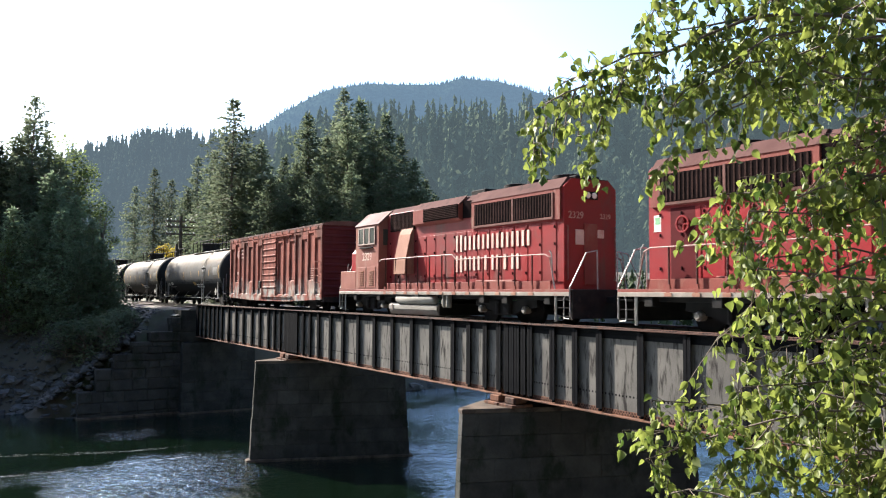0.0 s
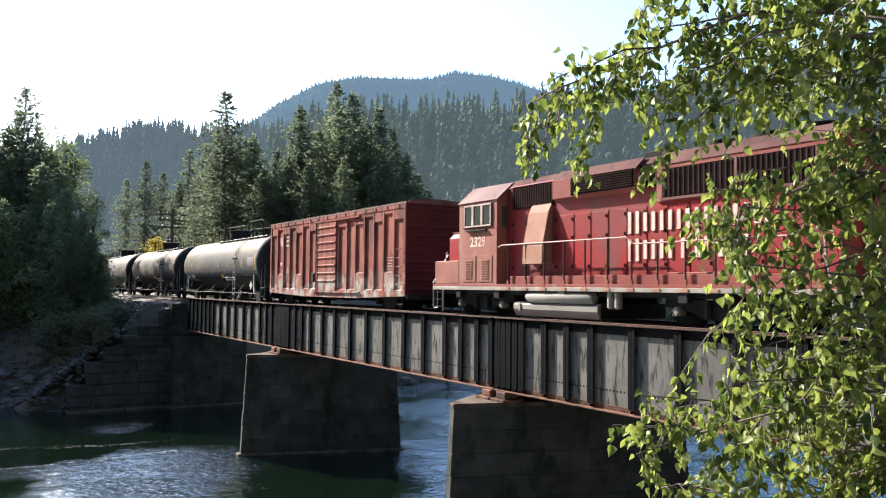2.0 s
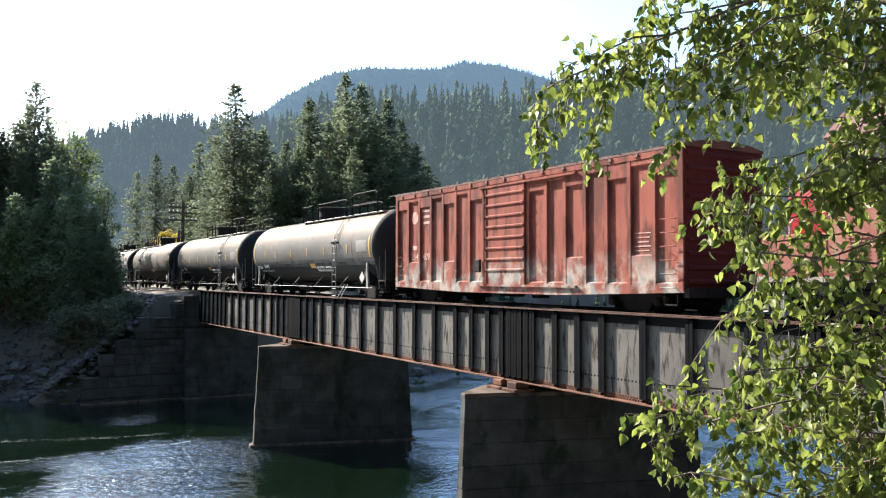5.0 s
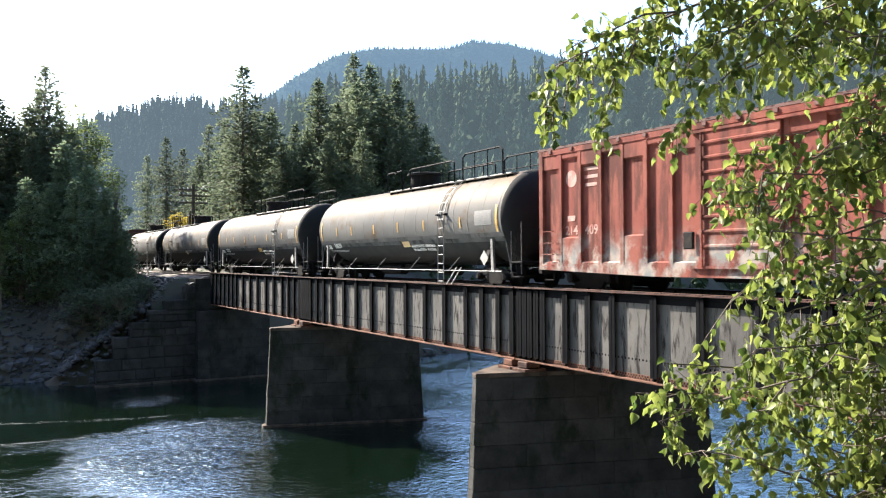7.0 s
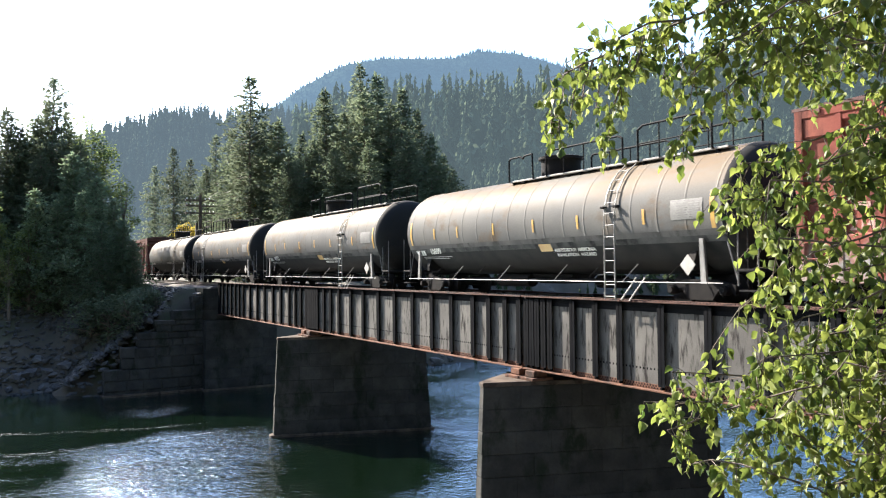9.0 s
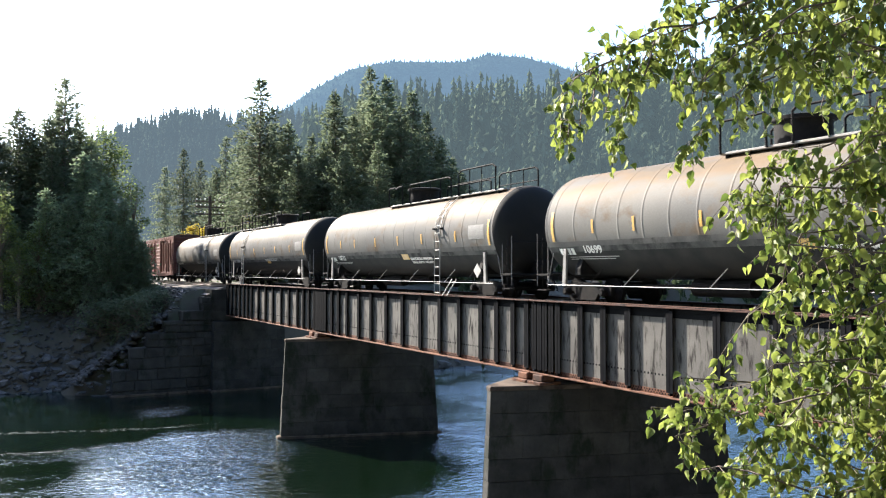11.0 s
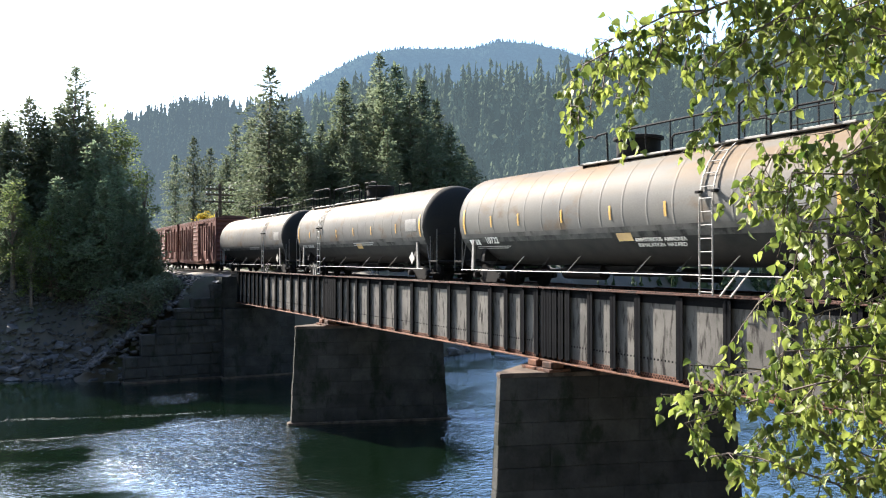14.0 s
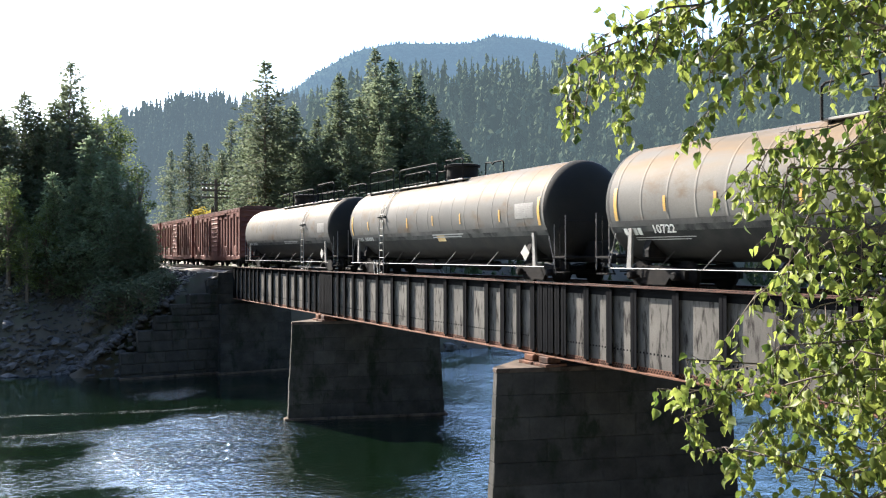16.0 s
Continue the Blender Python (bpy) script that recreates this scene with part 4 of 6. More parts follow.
def tank_car(centre, label, number, patch=True, amber=True, f=1):
    t = vehicle("tank_car", centre, label, "tank car", "tank cars of the train")
    half, rad, zc = 9.2, 1.7, 2.52
    prof = [(-half + .8, rad)]
    y = -half + .9
    while y < half - .8:
        prof += [(y, rad), (y + .035, rad), (y + .045, rad + .006), (y + .065, rad + .006), (y + .075, rad), (y + .12, rad)]
        y += 1.02
    prof.append((half - .8, rad))
    part("tank_shell", Shape().lathe(prof, 64, "y", (0, 0, zc)), TANK, t, "dusty pale grey tank shell", True)
    for sg in (-1, 1):
        cap = Shape().lathe([(sg * (half - .8 + .8 * math.sin(math.pi / 2 * k / 9)), rad * math.cos(math.pi / 2 * k / 9)) for k in range(10)], 48, "y", (0, 0, zc))
        part("end_head", cap, HEAD_BLACK, t, "black dished tank end", True)
    # belt and bands step darker downwards: soot plus shade put into colour
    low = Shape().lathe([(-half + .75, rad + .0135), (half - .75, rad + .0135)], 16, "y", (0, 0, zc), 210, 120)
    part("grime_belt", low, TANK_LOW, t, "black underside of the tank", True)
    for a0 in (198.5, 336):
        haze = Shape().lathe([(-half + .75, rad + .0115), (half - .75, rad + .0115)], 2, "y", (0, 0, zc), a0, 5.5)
        part("soot_film", haze, TANK_FILM, t, "thin band of soot and painted shade along the tank side", True)
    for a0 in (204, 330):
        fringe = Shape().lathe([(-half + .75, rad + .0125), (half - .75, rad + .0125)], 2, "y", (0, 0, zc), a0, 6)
        part("soot_fringe", fringe, TANK_FRINGE, t, "grey band of soot and painted shade above the black underside", True)
        for k, wide in enumerate((.5, .38, .3)):
            for j in range(4):
                bx, bz = .55 + (j - 1.5) * wide / 4, .5 - .2 * k
                th = math.acos(min(1, math.hypot(bx, bz) / rad))
                by = sg * (half - .8 + .8 * math.sin(th))
                part("end_mark", Shape().box(bx - .1 * wide, min(by, by + sg * .022), zc + bz - .055 + .012 * k, bx + .1 * wide, max(by, by + sg * .022), zc + bz + .055 - .012 * k), MARK_GREY, t, "small pale end marks as bars")
    # draft sills, bolsters and end platforms
    for sg in (-1, 1):
        s = Shape().box(-.3, min(sg * 5.6, sg * 9.35), .75, .3, max(sg * 5.6, sg * 9.35), 1.45, .02)
        part("stub_sill", s, BLACK, t)
        b = Shape().prism([(-1.45, .95), (1.45, .95), (1.45, 1.15), (1.2, 1.75), (-1.2, 1.75), (-1.45, 1.15)], "y", sg * 7.15 - .12, sg * 7.15 + .12)
        part("bolster", b, BLACK, t)
        part("end_platform", Shape().box(-1.48, min(sg * 8.65, sg * 9.3), .9, 1.48, max(sg * 8.65, sg * 9.3), .97, .01), BLACK, t)
        for sx in (-1, 1):
            br = Shape().prism([(sg * 7.62, .6), (sg * 7.8, .6), (sg * 7.7, 1.75), (sg * 7.58, 1.75)], "x", *sorted((sx * 1.5, sx * 1.58)))
            part("cradle_bracket", br, GREY_STEEL, t, "grimy grey cradle bracket")
            for k, yy in enumerate((8.7, 9.0, 9.3)):
                side_bar(t, "end_post", GREY_STEEL if k != 1 else BLACK, [(sx * 1.46, sg * yy, .55), (sx * 1.46, sg * yy, 2.05 + .12 * k)], .018)
            side_bar(t, "end_brace", GREY_STEEL, [(sx * 1.46, sg * 8.3, 1.95), (sx * 1.46, sg * 8.72, .6)], .018)
            part("step", Shape().box(min(sx * 1.5, sx * 1.25), sg * 9.0 - .25, .42, max(sx * 1.5, sx * 1.25), sg * 9.0 + .25, .46), BLACK, t)
        side_bar(t, "end_rail", BLACK, [(-1.46, sg * 9.3, 2.1), (1.46, sg * 9.3, 2.1)], .018)
        coupler(t, sg * 9.3, sg)
        bogie(t, sg * 7.15, 1.78, .42)
    for sx in (-1, 1):
        side_bar(t, "side_rail", WHITE_RAIL, [(sx * 1.67, -8.4, .62), (sx * 1.67, 8.4, .62)], .011, 6, "long white grab rail")
        for k in range(-4, 5):
            if abs(k) == 0:
                continue
            side_bar(t, "rail_bracket", WHITE_RAIL if abs(k) % 2 else BLACK, [(sx * 1.67, k * 1.6, .62), (sx * 1.35, k * 1.6 - .3, 1.12)], .014)
    # ladders towards one end, and the railed walkway on top
    LY = -4.4 * f
    for sx in (-1, 1):
        pts = [(sx * 1.78, 0.0, .12), (sx * 1.78, 0.0, 2.5)] + [(sx * 1.76 * math.cos(radians(a)), 0.0, zc + 1.76 * math.sin(radians(a))) for a in (10, 22, 34, 46, 58, 68)]
        for dy in (-.22, .22):
            side_bar(t, "ladder_rail", WHITE_RAIL if sx < 0 else BLACK, [(p[0], LY + dy, p[2]) for p in pts], .022)
        rung = Shape().tube((0, LY - .22, 0), (0, LY + .22, 0), .014, 5).mesh("ladder_rung", GREY_STEEL)
        for k in range(8):
            part("ladder_rung", rung, GREY_STEEL, t, at=pose(sx * 1.78, 0, .2 + k * .34))
        for a in (12, 24, 36, 48, 60):
            part("ladder_rung", rung, GREY_STEEL, t, at=pose(sx * 1.76 * math.cos(radians(a)), 0, zc + 1.76 * math.sin(radians(a))))
        for dy in (-.27, .27):
            part("ladder_clamp", Shape().box(min(sx * 1.64, sx * 1.83), LY + dy - .07, 2.72, max(sx * 1.64, sx * 1.83), LY + dy + .07, 2.79, .01), BLACK, t)
        for dy in (-.45, -.8):
            side_bar(t, "step_brace", WHITE_RAIL, [(sx * 1.78, LY + dy * f, .1), (sx * 1.6, LY + dy * f - .45 * f, .75)], .022)
    part("brake_pipe", Shape().tube((-.6, -6.5, .62), (-.6, 6.5, .62), .06, 8), BLACK, t)
    part("air_reservoir", Shape().tube((-.45, 1.2, .6), (-.45, 3.2, .6), .24, 12), BLACK, t)
    part("brake_cylinder", Shape().tube((-.3, -3.4, .58), (-.3, -2.2, .58), .2, 12).tube((-.3, -2.2, .58), (-.3, .6, .6), .04, 6), BLACK, t)
    part("outlet_skid", Shape().prism([(-1.2, .82), (-.7, .5), (.7, .5), (1.2, .82)], "x", -.5, .5), BLACK, t)
    top = zc + rad
    for sx in (-1, 1):
        part("running_board", Shape().box(min(sx * .55, sx * .95), min(1.9 * f, -8.0 * f), top - .16, max(sx * .55, sx * .95), max(1.9 * f, -8.0 * f), top - .1, .008), WHITE_RAIL, t, "pale steel walkway plank")
        for yy in (-7.6, -6.2, -4.9, -3.4, -2.0, -.4, 1.0, 1.7):
            part("board_bracket", Shape().box(min(sx * .5, sx * .9), yy * f - .04, top - .4, max(sx * .5, sx * .9), yy * f + .04, top - .16), BLACK, t)
        x = sx * .97
        lo = top - .14
        side_bar(t, "platform_rail", BLACK, [(x, 1.85 * f, lo), (x, 1.85 * f, top + .62), (x, 1.75 * f, top + .7), (x, 1.15 * f, top + .7), (x, 1.0 * f, top + .62), (x, .9 * f, top + .7), (x, .45 * f, top + .72), (x, .4 * f, lo)], .034)
        side_bar(t, "platform_rail", BLACK, [(x, -.35 * f, lo), (x, -.35 * f, top + .62), (x, -.45 * f, top + .7), (x, -3.9 * f, top + .7), (x, -4.1 * f, top + .62), (x, -4.1 * f, lo)], .034)
        side_bar(t, "platform_rail", BLACK, [(x, -4.75 * f, lo), (x, -4.75 * f, top + .75), (x, -4.95 * f, top + .86), (x, -7.3 * f, top + .86), (x, -7.5 * f, top + .75), (x, -7.5 * f, lo)], .034)
        side_bar(t, "mid_rail", BLACK, [(x, -4.75 * f, top + .35), (x, -7.5 * f, top + .35)], .02)
        for yy in (-1.3, -2.3, -3.2, -5.6, -6.5):
            side_bar(t, "platform_post", BLACK, [(x, yy * f, lo), (x, yy * f, top + (.7 if yy > -4 else .86))], .022)
    dome = Shape().lathe([(top - .15, .68), (top + .5, .68), (top + .52, .78), (top + .6, .78), (top + .63, .66), (top + .68, 0)], 20, "z", (0, .1 * f, 0))
    part("valve_housing", dome, BLACK, t, "black valve housing", True)
    # markings
    mr = rad + .016

    def belt(name, y0, y1, a0, a1, material, lab=""):
        part(name, Shape().lathe([(y0, mr), (y1, mr)], 24 if a1 - a0 > 30 else 6, "y", (0, 0, zc), a0, a1 - a0), material, t, lab, True)
    if amber:
        for yy in (-5.75, -2.9, -.6, 1.8, 4.3, 6.1):
            belt("reflector", yy, yy + .09, 180 - 3, 180 + 11, YELLOW, "amber reflective strip")
        belt("end_band", -8.2, -8.07, 166, 198, YELLOW, "yellow band at the tank end")
        belt("end_band", 8.07, 8.2, 166, 198, YELLOW, "yellow band at the tank end")
        belt("notice", -1.3, -.65, 205, 214, YELLOW, "yellow notice decal")
    if patch:
        part("data_panel", Shape().lathe([(-7.82, mr - .006), (-6.72, mr - .006)], 8, "y", (0, 0, zc), 171.5, 17.5), DATA_GREY, t, "pale grey panel of printed data", True)
        for k in range(8):
            for j in range(5 - k % 2):
                ya = -7.76 + j * .21 + .03 * (k % 3)
                belt("printed_line", ya, ya + .15, 172.4 + k * 2.05, 173.3 + k * 2.05, GREY_STEEL)
        for k in range(2):
            belt("printed_line", -2.9 + .2 * k, -.3, 203 + k * 3.4, 204.8 + k * 3.4, MARK_GREY) if not number else None
        for k in range(4):
            belt("owner_mark", 7.05 + k * .19, 7.2 + k * .19, 203, 209, MARK_GREY, "white owner's mark as bars") if not number else None
        for k in range(5):
            belt("number_bar", 5.85 + k * .2, 6.0 + k * .2, 203, 209, MARK_GREY, "white number as bars") if not number else None
        d = Shape().prism([(-7.2, .8), (-6.94, 1.08), (-7.2, 1.36), (-7.46, 1.08)], "x", -1.6, -1.585).box(-1.585, -7.22, 1.0, -.9, -7.18, 1.16)
        part("placard", d, MARK_GREY, t, "white diamond hazard placard")
    if number:
        tilt = Matrix.Rotation(radians(-20), 4, "Y")

        def curved(text, height, yy, ang, name="lettering"):
            me = letters(text, height)
            me.materials.append(WHITE)
            m = Matrix.Translation((-(mr + .01) * math.cos(radians(ang)), yy, zc - (mr + .01) * math.sin(radians(ang)))) @ Matrix.Rotation(radians(-ang), 4, "Y") @ SIDE
            part(name, me, WHITE, t, "white stencilled lettering", at=m)
        curved(number, .25, 6.35, 28)
        for k in range(4):
            belt("owner_mark", 7.25 + k * .19, 7.4 + k * .19, 206, 213.5, WHITE, "white owner's mark as bars")
        for k in range(2):
            belt("printed_line", 5.3 + .2 * k, 7.6, 216 + k * 2.6, 217 + k * 2.6, MARK_GREY)
        for word, at_y, ang in (("ANHYDROUS", -1.93, 33), ("AMMONIA", -2.98, 33), ("INHALATION", -1.95, 39), ("HAZARD", -2.96, 39)):
            curved(word, .125, at_y, ang)
    return t


def box_car(centre, label, paint, marked=False):
    t = vehicle("boxcar", centre, label, "boxcar", "boxcars of the train")
    L, wd, z0, z1 = 8.0, 1.52, .72, 4.5
    part("body", Shape().box(-wd + .085, -L, z0, wd - .085, L, z1 - .05), paint, t, "ribbed steel car body")
    roof = Shape().prism([(-wd - .02, z1 - .02), (-wd - .02, z1 + .05), (-.9, z1 + .17), (0, z1 + .22), (.9, z1 + .17), (wd + .02, z1 + .05), (wd + .02, z1 - .02)], "y", -L - .05, L + .05)
    for k in range(17):
        y = -L + .4 + k * (2 * L - .8) / 16
        roof.prism([(-wd - .03, z1 + .04), (-.9, z1 + .21), (0, z1 + .26), (.9, z1 + .21), (wd + .03, z1 + .04)], "y", y - .05, y + .05)
    part("roof", roof, CAR_ROOF, t, "shallow ribbed roof")
    for sx in (-1, 1):
        xs = sorted((sx * (wd - .06), sx * wd))
        part("eave_rail", Shape().box(min(sx * (wd - .14), sx * (wd + .012)), -L, z1 - .2, max(sx * (wd - .14), sx * (wd + .012)), L, z1 - .02, .01), paint, t)
        ss = Shape().prism([(-L, z0 - .02), (-L, z0 + .16), (L, z0 + .16), (L, z0 - .02), (2.9, z0 - .17), (-2.9, z0 - .17)], "x", min(sx * (wd - .14), sx * (wd + .012)), max(sx * (wd - .14), sx * (wd + .012)))
        part("side_sill", ss, paint, t, "graffiti-stained side sill")
        # broad sunken panels between narrow proud ribs; their heads and feet at uneven heights
        xi, xo = sx * (wd - .085), sx * wd
        pitch, first, rib_w = .935, 1.32, .1
        for sgn in (-1, 1):
            for k in range(8):
                y = sgn * (first + pitch * k)
                ch = .03
                rib = Shape().add([(xi, y - rib_w, z0 + .1), (xi, y + rib_w, z0 + .1), (xi, y + rib_w, z1 - .1), (xi, y - rib_w, z1 - .1),
                                   (xo, y - rib_w + ch, z0 + .1), (xo, y + rib_w - ch, z0 + .1), (xo, y + rib_w - ch, z1 - .1), (xo, y - rib_w + ch, z1 - .1)],
                                  [(4, 5, 6, 7), (0, 1, 5, 4), (1, 2, 6, 5), (2, 3, 7, 6), (3, 0, 4, 7)])
                part("side_rib", rib, paint, t)
                if k == 7:
                    continue
                zb, zt = z0 + (.95 if k % 3 == 2 else .2), z1 - (.34 if k % 2 else .62)
                y, hp = sgn * (first + pitch * (k + .5)), pitch / 2 - rib_w + .02
                for za, zc2, sl in ((z0 + .1, zb, -.05), (z1 - .1, zt, .05)):
                    lip = Shape().add([(xi, y - hp, za), (xi, y + hp, za), (xo - sx * .012, y + hp, za), (xo - sx * .012, y - hp, za),
                             (xi, y - hp, zc2 - sl), (xi, y + hp, zc2 - sl), (xo - sx * .012, y + hp, zc2), (xo - sx * .012, y - hp, zc2)],
                            [(2, 3, 7, 6), (4, 5, 6, 7), (0, 3, 2, 1), (0, 4, 7, 3), (1, 2, 6, 5)])
                    part("panel_lip", lip, paint, t)
        tab = Shape().box(min(sx * wd, sx * (wd + .045)), -.06, z1 - .13, max(sx * wd, sx * (wd + .045)), .06, z1 - .03).mesh("eave_tab", CAR_ROOF)
        for k in range(15):
            part("eave_tab", tab, CAR_ROOF, t, at=pose(0, -7.4 + k * 1.057, 0))
        for y in (-7.9, 7.9):
            part("corner_post", Shape().box(min(sx * (wd - .14), sx * (wd + .015)), y - .1, z0, max(sx * (wd - .14), sx * (wd + .015)), y + .1, z1, .012), paint, t)
        door = Shape().box(min(sx * (wd - .14), sx * (wd + .06)), -1.2, z0 + .12, max(sx * (wd - .14), sx * (wd + .06)), 1.2, z1 - .28, .012)
        dr = part("sliding_door", door, paint, t, "closed ribbed sliding door")
        for k in range(8):
            z = z0 + .62 + k * .37
            c = Shape().prism([(sx * (wd + .05), z - .06), (sx * (wd + .1), z - .02), (sx * (wd + .1), z + .02), (sx * (wd + .05), z + .06)], "y", -1.16, 1.16)
            part("door_rib", c, paint, dr)
        part("door_rod", Shape().path([(sx * (wd + .1), 1.1, z0 + .1), (sx * (wd + .1), 1.1, z1 - .3)], .025), paint, dr)
        for za in (z0 + .06, z1 - .3):
            part("door_track", Shape().box(min(sx * wd, sx * (wd + .09)), -3.8, za, max(sx * wd, sx * (wd + .09)), 1.5, za + .07), paint, t)
        lever = Shape().box(min(sx * wd, sx * (wd + .1)), 1.4, z0 + .55, max(sx * wd, sx * (wd + .1)), 1.75, z0 + 1.0, .03)
        part("door_lock", lever, BLACK, t)
        for sgn in (-1, 1):
            lad = Shape()
            for k in range(6 if sgn < 0 else 4):
                z = z0 + .1 + k * .36
                lad.path([(sx * wd, sgn * 7.75, z), (sx * (wd + .09), sgn * 7.75, z), (sx * (wd + .09), sgn * 7.25, z), (sx * wd, sgn * 7.25, z)], .014, 5)
            part("side_ladder", lad, paint, t)
            part("stirrup", Shape().path([(sx * (wd - .03), sgn * 7.75, z0), (sx * (wd - .03), sgn * 7.75, z0 - .35), (sx * (wd - .03), sgn * 7.3, z0 - .35), (sx * (wd - .03), sgn * 7.3, z0)], .018, 5), BLACK, t)
    for sg in (-1, 1):
        for k in range(10):
            z = z0 + .25 + k * .37
            rb = Shape().prism([(sg * L, z - .1), (sg * (L + .07), z - .03), (sg * (L + .07), z + .03), (sg * L, z + .1)], "x", -wd + .12, wd - .12)
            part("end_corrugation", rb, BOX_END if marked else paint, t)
        # end wall over the body; its shade is part of the colour
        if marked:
            part("end_wall", Shape().box(-wd + .03, min(sg * L, sg * (L + .018)), z0 + .02, wd - .03, max(sg * L, sg * (L + .018)), z1 - .03), BOX_END, t, "wine-red car end with its shade in the paint")
        part("end_sill", Shape().box(-wd + .05, min(sg * (L - .05), sg * (L + .12)), z0 - .15, wd - .05, max(sg * (L - .05), sg * (L + .12)), z0 + .1), BLACK, t)
        coupler(t, sg * (L + .1), sg)
        bogie(t, sg * 5.9, 1.78, .42)
    part("centre_sill", Shape().box(-.35, -L, .55, .35, L, .75), BLACK, t)
    part("air_reservoir", Shape().tube((-.5, .4, .6), (-.5, 1.6, .6), .2, 10), BLACK, t)
    part("brake_valve", Shape().box(-.9, -1.2, .4, -.5, -.7, .7, .03), BLACK, t)
    return t


def loco(centre, label, turned=0, red=None):
    """A four-axle road switcher with a long hood towards -y, cab at the +y end."""
    t = vehicle("locomotive", centre, label, "locomotive", "locomotives at the head of the train", turned)
    red = red or RED
    hw, sw = 1.08, 1.52            # half widths of hood and frame
    y_end, deck = -7.66, 1.2
    part("frame", Shape().box(-1.25, -8.5, .85, 1.25, 8.5, deck - .05, .02), BLACK, t)
    part("walkway", Shape().box(-sw, -8.45, deck - .07, sw, 8.75, deck, .01), red, t)
    for sx in (-1, 1):
        part("sill_stripe", Shape().box(min(sx * (sw - .03), sx * (sw + .01)), -8.45, deck - .21, max(sx * (sw - .03), sx * (sw + .01)), 8.75, deck - .09, .006), SILL_WHITE, t, "weathered white sill stripe")
        part("side_plate", Shape().box(min(sx * (sw - .03), sx * (sw + .006)), -8.45, deck - .09, max(sx * (sw - .03), sx * (sw + .006)), 8.75, deck, .006), RED_FADED, t)
        part("toe_board", Shape().box(min(sx * (sw - .14), sx * (sw - .1)), -7.4, deck, max(sx * (sw - .14), sx * (sw - .1)), 3.9, deck + .26, .006), RED_FADED, t, "faded red toe board along the walkway")
        for y in (-7.3, -5.0, -3.6, 1.2, 4.6, 7.0):
            part("sill_bracket", Shape().box(min(sx * 1.25, sx * (sw - .03)), y - .16, .72, max(sx * 1.25, sx * (sw - .03)), y + .16, deck - .2, .02), BLACK if abs(y) > 3 else GREY_TANK, t)
    # long hood
    hood = Shape().prism([(-hw, deck), (-hw, 4.45), (-hw + .3, 4.72), (hw - .3, 4.72), (hw, 4.45), (hw, deck)], "y", y_end, 4.6)
    part("hood", hood, red, t, "red engine hood with worn paint")
    rr = Shape().prism([(-1.15, 3.42), (-1.15, 4.42), (-.85, 4.74), (.85, 4.74), (1.15, 4.42), (1.15, 3.42)], "y", y_end + .12, -2.4)
    part("radiator_section", rr, RED_FADED, t, "flared radiator section, faded red")
    part("radiator_top", Shape().prism([(-1.17, 4.4), (-.85, 4.77), (.85, 4.77), (1.17, 4.4)], "y", y_end + .1, -2.38), HOOD_ROOF, t, "dull brown radiator roof")
    for sx in (-1, 1):
        for y0, y1 in ((-7.15, -5.05), (-4.95, -2.6)):
            g = part("radiator_grille", Shape().box(min(sx * 1.11, sx * 1.16), y0, 3.52, max(sx * 1.11, sx * 1.16), y1, 4.28), GRILLE, t, "dark radiator grille")
            slat = Shape()
            for k in range(14):
                yy = y0 + .08 + k * (y1 - y0 - .16) / 13
                slat.box(min(sx * 1.15, sx * 1.175), yy - .02, 3.54, max(sx * 1.15, sx * 1.175), yy + .02, 4.26)
            part("grille_slat", slat, SLAT, g)
        part("grille_frame", Shape().box(min(sx * 1.13, sx * 1.18), -7.2, 3.44, max(sx * 1.13, sx * 1.18), -2.55, 3.51).box(min(sx * 1.13, sx * 1.18), -5.04, 3.5, max(sx * 1.13, sx * 1.18), -4.96, 4.3).box(min(sx * 1.13, sx * 1.18), -7.22, 3.5, max(sx * 1.13, sx * 1.18), -7.15, 4.3), ROOF_RED, t)
        # dynamic brake blister and filters
        part("brake_blister", Shape().prism([(sx * 1.0, 3.74), (sx * 1.26, 3.86), (sx * 1.26, 4.42), (sx * .9, 4.74)], "y", -1.7, 1.9), RED_FADED, t, "flared brake housing")
        gb = part("brake_grille", Shape().box(min(sx * 1.25, sx * 1.29), -1.65, 3.9, max(sx * 1.25, sx * 1.29), 1.0, 4.42), GRILLE, t)
        slat = Shape()
        for k in range(7):
            slat.box(min(sx * 1.28, sx * 1.31), -1.6, 3.96 + k * .065, max(sx * 1.28, sx * 1.31), .95, 3.98 + k * .065)
        part("grille_slat", slat, SLAT, gb)
        part("filter_grille", Shape().box(min(sx * 1.06, sx * 1.12), 2.0, 3.7, max(sx * 1.06, sx * 1.12), 4.2, 4.46), GRILLE, t)
        slat = Shape()
        for k in range(18):
            slat.box(min(sx * 1.11, sx * 1.14), 2.08 + k * .12, 3.74, max(sx * 1.11, sx * 1.14), 2.12 + k * .12, 4.4)
        part("filter_slat", slat, SLAT, t, "upright filter slats")
        w = Shape().prism([(sx * 1.06, 3.8), (sx * 1.12, 3.78), (sx * 1.26, 3.5), (sx * 1.5, 2.4), (sx * 1.52, 1.85), (sx * 1.06, 1.85)], "y", 2.1, 3.1)
        part("intake_cover", w, INTAKE_TAN, t, "sloping sun-bleached tan intake cover")
        # hood doors with latches, hinge strips, grab irons
        y = y_end + .35
